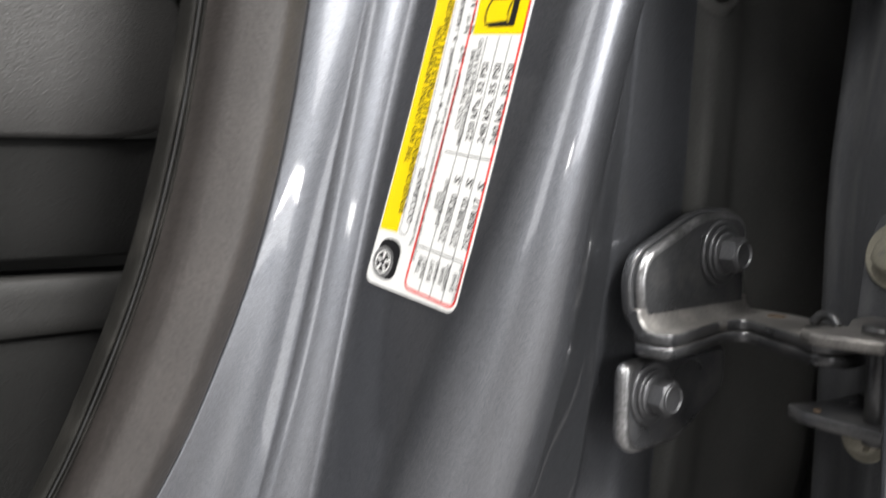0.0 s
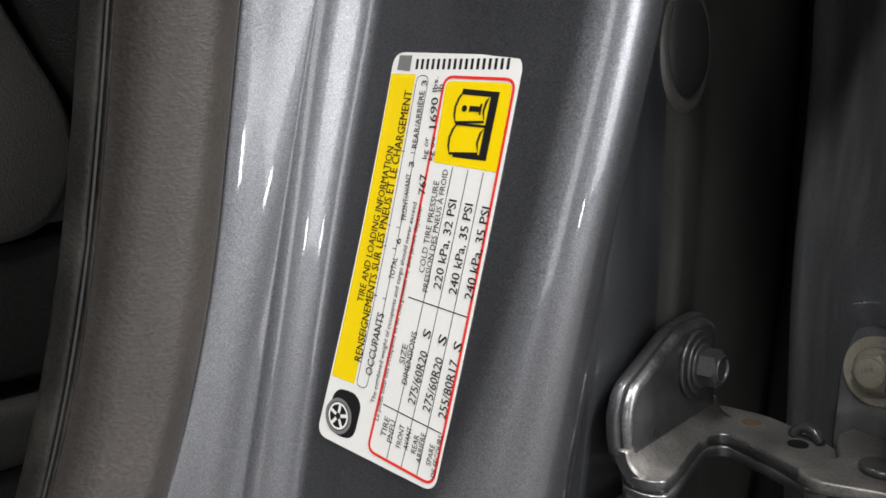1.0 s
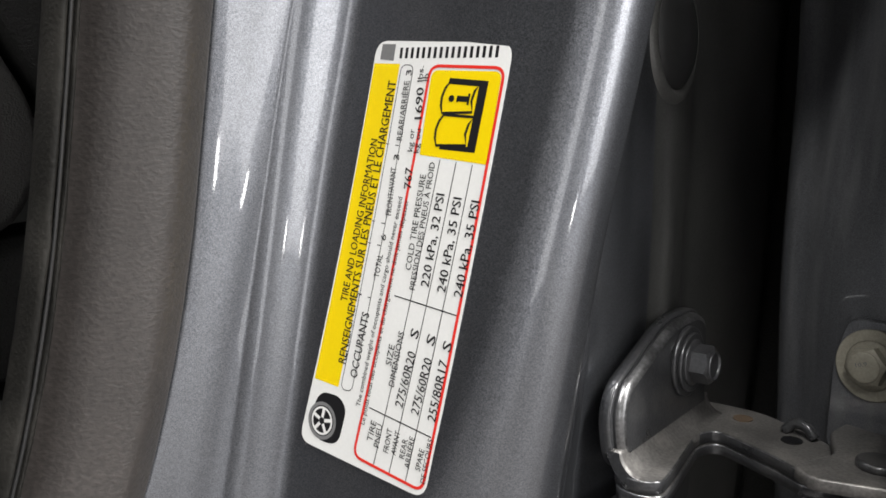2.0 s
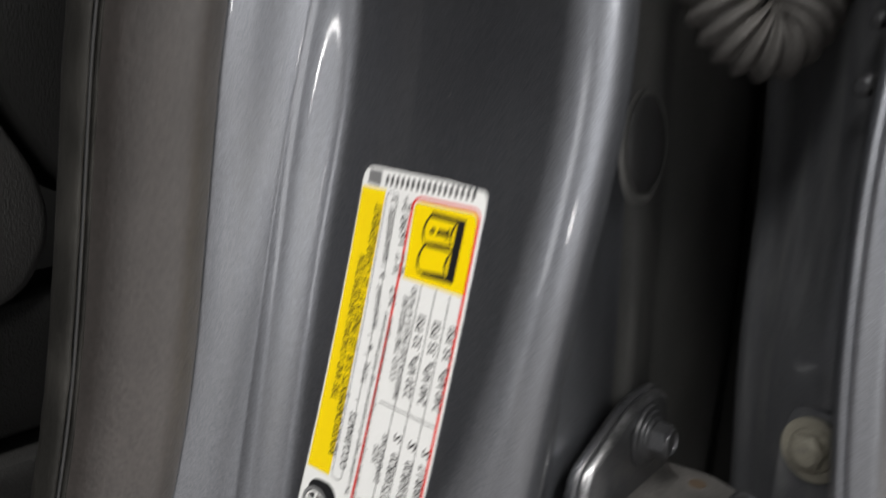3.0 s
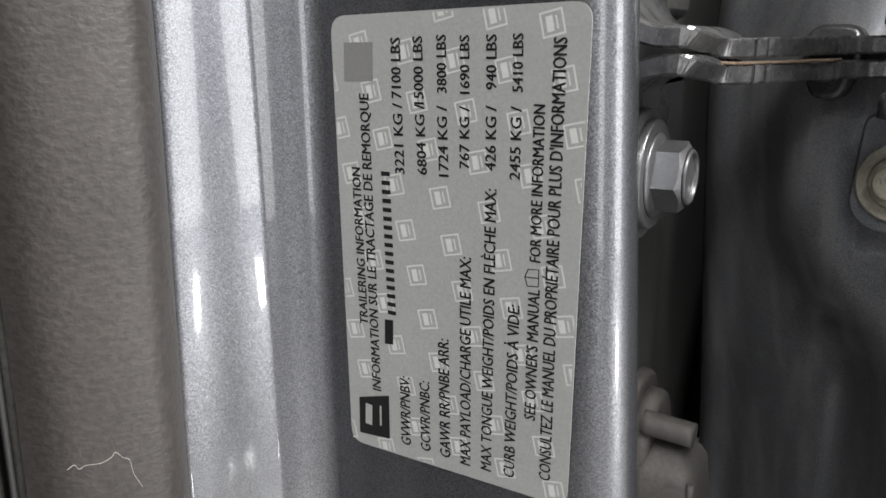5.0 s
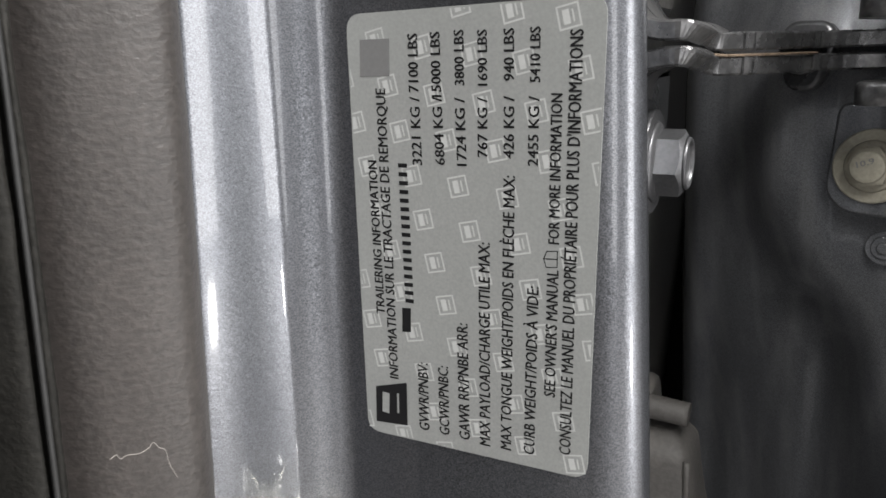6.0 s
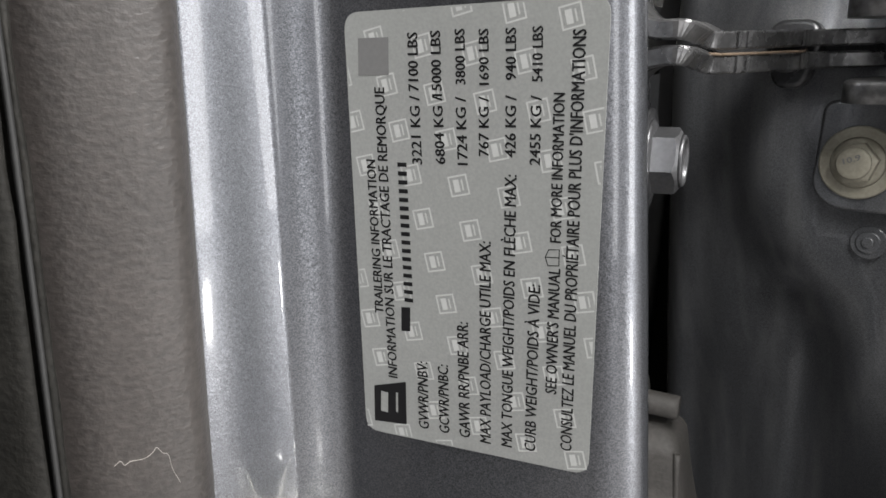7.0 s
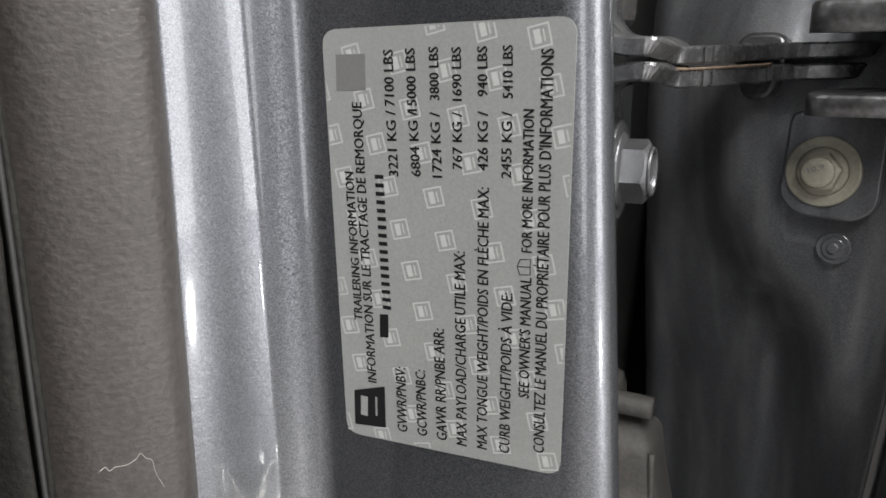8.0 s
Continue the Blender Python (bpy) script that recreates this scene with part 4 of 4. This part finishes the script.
PAD = door_frame(0.150, 0.0945, 1.3605)
part("mounting_pad", rel(plate(rounded([(-0.0125, -0.009), (-0.0065, -0.0145), (0.011, -0.0145), (0.016, -0.010), (0.016, 0.018), (-0.0115, 0.018)], 0.004, 4), 0.004, 0.001, PAD), UP), M_DOOR_SHADE, UP)
bolt(UP.matrix_basis.inverted() @ PAD @ Matrix.Translation((0, 0, 0.004)), UP, M_WASHER, 0.0108, 0.0062, 0.0046, 0.0014, False)
NUT = door_frame(0.129, 0.1020, 1.391)
part("eye_boss", rel(plate(rounded([(-0.009, 0.006), (-0.0045, -0.0095), (0.0045, -0.0095), (0.009, 0.006), (0.0055, 0.011), (-0.0055, 0.011)], 0.004, 4), 0.005, 0.0015, NUT), UP), M_HINGE, UP)
part("eye_nut", rel(plate(circle(0.0052, 24), 0.004, 0.001, NUT @ Matrix.Translation((0, 0, 0.005))), UP), M_HINGE, UP)
for k, r in enumerate((0.0052, 0.0035, 0.0018)):
    part("pressed_ring", rel(plate(circle(r, 24), 0.0006, 0.0004, door_frame(0.1545, 0.0945, 1.336) @ Matrix.Translation((0, 0, 0.0006 * k))), DOOR), M_DOOR_SHADE, DOOR)

# ---- lower hinge ----
LO = thing("lower_hinge", (0.07, 0.08, 0.79), "grey painted steel lower door hinge bolted to the pillar", "hinge")
XL = 0.0620
WL = frame_of((XL, 0.0, 0.0), (0, 1, 0), (0, 0, 1))
leaf = rounded([(0.128, 0.838), (0.128, 0.882), (0.118, 0.888), (0.091, 0.8885), (0.047, 0.8705), (0.0415, 0.860), (0.0445, 0.838), (0.066, 0.830)], [0.002, 0.006, 0.006, 0.012, 0.014, 0.010, 0.012, 0.01], 5)
part("backing_leaf", rel(plate(leaf, 0.0044, 0.0012, WL), LO), M_HINGE, LO, "dark painted steel leaf")
inner = [p + (Vector((0.095, 0.858)) - p) * 0.055 for p in leaf]
rim = part("upper_leaf", rel(edged(inner, 0.0040, 0.0030, WL @ Matrix.Translation((0, 0, 0.0044))), LO), M_HINGE, LO, "dark steel leaf with a bright worn rim")
rim.data.materials.append(M_WORN)
rim.data.materials.append(M_HINGE)
leaf = rounded([(0.040, 0.822), (0.040, 0.788), (0.048, 0.780), (0.080, 0.780), (0.118, 0.80), (0.118, 0.822)], 0.007, 4)
two_tone_leaf("lower_leaf", leaf, 0.0055, WL, LO, M_WORN, M_HINGE)
ARM = [(0.066, 0.0445), (0.078, 0.0425), (0.0855, 0.047), (0.0840, 0.060), (0.0775, 0.098), (0.0825, 0.107), (0.112, 0.094), (0.124, 0.086), (0.134, 0.092), (0.134, 0.112), (0.112, 0.128), (0.090, 0.139), (0.063, 0.139), (0.063, 0.060)]
for name, z, thick, top in (("upper_arm", 0.8325, 0.0050, M_ARM), ("lower_arm", 0.8272, 0.0046, M_ARM)):
    arm = part(name, rel(edged(rounded([(u + 0.0006 * (z < 0.83), v) for u, v in ARM], 0.008, 4), thick, 0.0006, Matrix.Translation((0, 0, z))), LO), M_HINGE, LO, "flat dusty arm with a dark cut edge")
    arm.data.materials.append(M_WORN)
    arm.data.materials.append(top)
# the sheet turns from the leaf into the arm in an easy bend
R = 0.0085
rows = []
for k in range(25):
    y = 0.0434 + 0.084 * k / 24
    cx, cz = XL + 0.0080 + R, 0.8374 + R
    rows.append([(cx - q * math.cos(a), y, cz - q * math.sin(a)) for q, turn in ((R, 1), (R + 0.0048, -1)) for a in (math.pi / 2 * i / 8 for i in range(9)[::turn])])
bend_piece = loft(rows)
for f in bend_piece.faces:
    f.material_index = 1 if len(f.verts) > 4 else 0
part("bend", rel(bend_piece, LO), M_ARM, LO, "dusty rounded bend").data.materials.append(M_HINGE)
for x, y, mat in ((0.0870, 0.126, M_RUST), (0.111, 0.114, M_INK)):
    part("hole", rel(plate(circle(0.0042, 24), 0.0003, 0, Matrix.Translation((x, y, 0.8376))), LO), mat, LO)
part("rolled_eye", rel(tube([(0.106, 0.122, 0.8385), (0.110, 0.1215, 0.8425), (0.115, 0.120, 0.8425), (0.1185, 0.119, 0.8385)], 0.0022, 10, 6), LO), M_HINGE, LO)
inv = LO.matrix_basis.inverted()
bolt(inv @ frame_of((XL + 0.0084, 0.1020, 0.8675), (0, 1, 0), (0, 0, 1)), LO, M_BOLT, 0.0128, 0.0083, 0.0080, 0.0016, True, 0.0020)
bolt(inv @ frame_of((XL + 0.0055, 0.0580, 0.8070), (0, 1, 0), (0, 0, 1)), LO, M_BOLT, 0.0115, 0.0083, 0.0080, 0.0016, True, 0.0016)
DL = door_frame(0.138, 0.134, 0.870)
part("door_plate", rel(plate(rounded([(-0.018, -0.040), (0.02, -0.040), (0.02, 0.018), (-0.013, 0.018), (-0.018, 0.0)], 0.006, 4), 0.004, 0.0012, DL), LO), M_DOOR_SHADE, LO)
bolt(inv @ DL @ Matrix.Translation((-0.001, 0, 0.004)), LO, M_WASHER, 0.0146, 0.0084, 0.0052, 0.0020, False)
part("door_arm", rel(plate(rounded([(0.121, 0.078), (0.130, 0.071), (0.156, 0.078), (0.160, 0.135), (0.128, 0.137), (0.124, 0.118), (0.131, 0.098)], 0.004, 4), 0.0048, 0.001, Matrix.Translation((0, 0, 0.8388))), LO), M_ARM, LO)
part("pin_head", rel(plate(circle(0.0075, 24), 0.003, 0.0012, Matrix.Translation((0.146, 0.094, 0.8436))), LO), M_HINGE, LO)
part("pin", rel(plate(circle(0.005, 20), 0.04, 0.0006, Matrix.Translation((0.146, 0.094, 0.800))), LO), M_HINGE, LO)
part("door_arm", rel(plate(rounded([(0.112, 0.088), (0.124, 0.082), (0.156, 0.082), (0.160, 0.135), (0.124, 0.137), (0.120, 0.105)], 0.005, 4), 0.0048, 0.001, Matrix.Translation((0, 0, 0.8040))), LO), M_HINGE, LO)
DB = door_frame(0.125, 0.137, 0.788)
bolt(inv @ DB, LO, M_WASHER, 0.0116, 0.0068, 0.0058, 0.0014, False)
part("rust_spot", rel(plate(circle(0.0016, 10), 0.001, 0.0004, Matrix.Translation((0.126, 0.088, 0.8088))), LO), M_RUST, LO)

# ---- wiring conduit between pillar and door ----
BOOT = thing("wiring_conduit", (0.10, 0.09, 1.03), "dusty grey ribbed rubber wiring conduit between pillar and door", "conduit")
WB = frame_of((0.0785, 0.0140, -0.0060), (0, 1, 0), (0, 0, 1))
part("grommet_base", rel(plate(rounded([(0.056, 1.172), (0.100, 1.172), (0.100, 1.280), (0.090, 1.2935), (0.071, 1.2935), (0.058, 1.281)], 0.008, 5), 0.006, 0.002, WB), BOOT), M_BOOT, BOOT)
part("grommet_rim", rel(plate(rounded([(0.060, 1.176), (0.097, 1.176), (0.096, 1.276), (0.087, 1.2875), (0.075, 1.2875), (0.063, 1.2755)], 0.007, 5), 0.006, 0.0025, WB @ Matrix.Translation((0, 0, 0.006))), BOOT), M_BOOT, BOOT)
part("body_block", rel(box((0.0125, 0.036, 0.094), pose(0.0945, 0.0930, 1.2180), 0.004), BOOT), M_BOOT, BOOT)
part("clip_nub", rel(tube([(0.088, 0.0800, 1.2772), (0.096, 0.0800, 1.2770), (0.1045, 0.0800, 1.2766)], 0.0042, 12, 4), BOOT), M_BOOT, BOOT)


def hood_ring(k):
    """From a boxy top to a round collar."""
    z = 1.268 - 0.096 * k
    cx, cy = 0.0955 + 0.0210 * k ** 1.5, 0.0885 - 0.006 * k
    rx, ry, e = 0.0104 + 0.0056 * k ** 1.5, 0.0130 + 0.0030 * k, 0.42 + 0.55 * k ** 4
    top = math.sin(math.pi / 2 * min(1, 0.28 + k * 9))
    out = []
    for i in range(40):
        a = 2 * math.pi * i / 40
        c, s = math.cos(a), math.sin(a)
        out.append((cx + top * rx * math.copysign(abs(c) ** e, c), cy + top * ry * math.copysign(abs(s) ** e, s), z))
    return out


part("hood", rel(loft([hood_ring((k / 24) ** 1.7) for k in range(25)]), BOOT), M_BOOT, BOOT)
part("hood_rib", rel(tube([(0.1055, 0.0750, 1.262), (0.1065, 0.0735, 1.235), (0.1075, 0.0715, 1.200)], 0.0011, 8, 4), BOOT), M_BOOT, BOOT)
HOSE = [(0.1165, 0.0825, 1.175), (0.1155, 0.083, 1.151), (0.1045, 0.086, 1.123), (0.0950, 0.090, 1.092), (0.0950, 0.093, 1.067), (0.1035, 0.098, 1.0495),
        (0.1145, 0.106, 1.0450), (0.1215, 0.116, 1.0560), (0.1225, 0.125, 1.072), (0.1205, 0.131, 1.0845)]
RIBS = 26


def rib_radius(t):
    w = 0.5 - 0.5 * math.cos(2 * math.pi * RIBS * t)
    return 0.0121 + 0.0034 * w ** 0.7 - 0.001 * t


part("ribbed_hose", rel(tube(HOSE, 0.014, 20, 27, rib_radius), BOOT), M_BOOT, BOOT, "ribbed rubber bellows")
part("hose_ring", rel(tube([(0.1209, 0.1298, 1.0805), (0.1204, 0.1318, 1.0875)], 0.0158, 22, 3), BOOT), M_BOOT, BOOT)
part("hose_neck", rel(tube([(0.1204, 0.1318, 1.0875), (0.1195, 0.138, 1.105), (0.119, 0.1435, 1.122), (0.119, 0.146, 1.127)], 0.012, 18, 5, lambda t: 0.0125 - 0.003 * t - 0.003 * max(0, t - 0.85) / 0.15), BOOT), M_BOOT, BOOT)
DG = door_frame(0.1305, 0.1325, 1.132)
OVAL = [(0.0215 * math.cos(a), 0.045 * math.sin(a)) for a in (2 * math.pi * k / 48 for k in range(48))]
part("door_grommet", rel(tube([DG @ Vector((*p, 0.004)) for p in OVAL + OVAL[:1]], 0.0066, 12, 1), BOOT), M_BOOT, BOOT, "thick oval rubber rim")
part("grommet_hollow", rel(plate(OVAL, 0.002, 0.001, DG), BOOT), M_RUBBER_DARK, BOOT)
part("grommet_strut", rel(tube([DG @ Vector(p) for p in ((-0.019, 0.022, 0.004), (-0.008, 0.004, 0.006), (-0.003, -0.012, 0.006))], 0.0036, 10, 5), BOOT), M_BOOT, BOOT)
part("clip_stud", rel(plate(circle(0.0042, 20), 0.006, 0.002, door_frame(0.1445, 0.124, 1.028)), DOOR), M_BOLT, DOOR, "pale plastic stud")
part("clip_stud", rel(plate(circle(0.0028, 16), 0.004, 0.0012, door_frame(0.1465, 0.124, 1.052)), DOOR), M_BOLT, DOOR, "small pale plastic stud")

# ---- pressed oval plug in the side wall ----
PLUG = thing("rubber_plug", (0.064, 0.0955, 1.005), "dark oval rubber plug in the pillar side", "plug")
PW = frame_of((0.0640, 0.1020, 1.005), (0, 1, 0), (0, 0, 1))
oval = [(0.0195 * math.cos(a), 0.0238 * math.sin(a)) for a in (2 * math.pi * k / 40 for k in range(40))]


def dish(k, w): return [PW @ Vector((p[0] * k, p[1] * k, w)) for p in oval]


part("rim", rel(loft([dish(*q) for q in ((1.2, -0.002), (1.15, 0.0001), (1.08, 0.0009), (1.01, 0.0012), (0.95, 0.0008), (0.92, -0.0004))], caps=False), PLUG), M_DUST_RECESS_LIGHT, PLUG)
part("dome", rel(loft([dish(*q) for q in ((0.95, -0.0010), (0.90, 0.0008), (0.80, 0.0024), (0.64, 0.0038), (0.45, 0.0046), (0.22, 0.0050), (0.04, 0.0051))]), PLUG), M_RUBBER_DARK, PLUG, "smooth black rubber dome")

# ---- cabin, seen past the seal ----
CW = frame_of((-0.2, 0.0, 0.0), (0, 1, 0), (0, 0, 1))
SEAT = thing("front_seat", (-0.22, -0.05, 1.1), "black leather front seat with a stitched piped seam", "car seat")


def cushion(outline, depth, place, puff):
    """A padded panel: its middle swells outwards."""
    c = sum((Vector(p) for p in outline), Vector((0, 0))) / len(outline)
    rings = [[place @ Vector((*p, -depth)) for p in outline]]
    for k in (0.0, 0.04, 0.1, 0.2, 0.4, 0.7, 0.95):
        rings.append([place @ Vector((*(Vector(p) * (1 - k) + c * k), puff * (1 - (1 - min(1, 2.2 * k)) ** 2))) for p in outline])
    return loft(rings)


part("bolster", rel(cushion(rounded([(-0.046, 1.265), (-0.015, 1.345), (0.022, 1.418), (0.075, 1.56), (0.16, 1.56), (0.16, 1.135), (0.0, 1.148), (-0.07, 1.132), (-0.082, 1.16)], 0.02, 5), 0.10, CW, 0.003), SEAT), M_LEATHER, SEAT)
part("centre_panel", rel(cushion(rounded([(-0.058, 1.258), (-0.022, 1.348), (0.014, 1.424), (0.065, 1.56), (-0.35, 1.56), (-0.35, 1.13), (-0.085, 1.128), (-0.094, 1.16)], 0.02, 5), 0.10, CW, 0.012), SEAT), M_LEATHER, SEAT)
SEAM = [(-0.196, -0.088, 1.150), (-0.196, -0.0745, 1.20), (-0.196, -0.052, 1.262), (-0.196, -0.0185, 1.3455), (-0.196, 0.018, 1.421), (-0.196, 0.068, 1.555)]
part("piping", rel(tube(SEAM, 0.0035, 10, 8), SEAT), M_LEATHER, SEAT, "raised leather piping")
seam = spline(SEAM, 24)
for p, q in zip(seam[2::2], seam[3::2]):
    a, d = p + Vector((0.0045, 0.008, 0)), (q - p)
    part("stitch", rel(tube([a, a + d * 0.65], 0.0008, 6, 1), SEAT), M_THREAD, SEAT)

BASE = thing("seat_side_cover", (-0.22, -0.06, 0.98), "dark grained plastic cover on the side of the front seat", "seat cover")
part("cover", rel(cushion(rounded([(0.09, 1.14), (-0.004, 1.129), (-0.052, 1.113), (-0.080, 1.086), (-0.078, 1.055), (-0.058, 1.010), (-0.036, 0.975), (0.09, 0.955)], 0.02, 6), 0.06, CW @ Matrix.Translation((0, 0, 0.006)), 0.010), BASE), M_PLASTIC, BASE)
part("back_panel", rel(cushion(rounded([(-0.36, 1.118), (-0.088, 1.100), (-0.086, 1.05), (-0.055, 0.99), (-0.052, 0.960), (-0.070, 0.928), (-0.10, 0.9215), (-0.36, 0.915)], 0.015, 6), 0.06, CW, 0.006), BASE), M_TRIM, BASE)
part("lower_panel", rel(cushion(rounded([(-0.36, 0.918), (-0.09, 0.922), (0.0, 0.93), (0.05, 0.93), (0.05, 0.852), (-0.36, 0.850)], 0.01, 6), 0.06, CW @ Matrix.Translation((0, 0, -0.008)), 0.003), BASE), M_PLASTIC, BASE)
SILL = thing("sill_trim", (-0.2, -0.1, 0.7), "dark plastic sill trim below the seat", "trim")
part("ledge", rel(cushion(rounded([(-0.36, 0.842), (0.05, 0.840), (0.05, 0.812), (-0.36, 0.806)], 0.008, 5), 0.05, CW @ Matrix.Translation((0, 0, 0.004)), 0.003), SILL), M_LEDGE, SILL)
part("panel", rel(cushion(rounded([(-0.36, 0.804), (0.05, 0.81), (0.05, 0.64), (-0.36, 0.64)], 0.008, 5), 0.05, CW, 0.004), SILL), M_PLASTIC, SILL)

# ---- small wear ----
HAIR = thing("loose_fibre", (0.014, -0.057, 1.32), "thin pale fibre stuck to the door seal", "fibre")
part("strand", rel(tube([(0.0190, -0.0712, 1.3205), (0.0190, -0.0697, 1.3207), (0.0190, -0.0689, 1.3194), (0.0190, -0.0674, 1.3194), (0.0190, -0.0646, 1.3183), (0.0190, -0.0623, 1.3183), (0.0190, -0.0610, 1.3189), (0.0190, -0.0597, 1.3170), (0.0190, -0.0583, 1.3157), (0.0190, -0.0578, 1.3122), (0.0190, -0.0562, 1.3079)], 0.00006, 6, 6), HAIR), M_HAIR, HAIR)

# dust on the paint
DUST = thing("paint_dust", (0.01, -0.03, 0.9), "pale dust specks on the dark paint", "dust", kind="stuff")
rng = random.Random(4)
bm = bmesh.new()
for k in range(60):
    z = rng.uniform(0.8, 1.38)
    x = rng.uniform(x_ridge(z) + 0.02, x_fold(z) - r_fold(z))
    r = rng.choice((0.00012, 0.00015, 0.0002, 0.0003))
    c = Vector((x, y_face(z, x) - 0.00003, z))
    bmesh.ops.create_icosphere(bm, subdivisions=1, radius=r, matrix=Matrix.Translation(c) @ Matrix.Diagonal((1, 0.5, rng.uniform(0.7, 2.2), 1)))
part("specks", rel(bm, DUST), M_HAIR, DUST)
# strength marks on the bolt caps
for holder, place in ((UP, PAD @ Matrix.Translation((0, 0, 0.004 + 0.0014 + 0.0046 + 0.0017))), (LO, DL @ Matrix.Translation((-0.001, 0, 0.004 + 0.0014 + 0.0058 + 0.0017)))):
    print_line("10.9", -2.3, -0.4, 2.0, 1.2, 1.6, holder, place, M_GREYINK, 0.0)
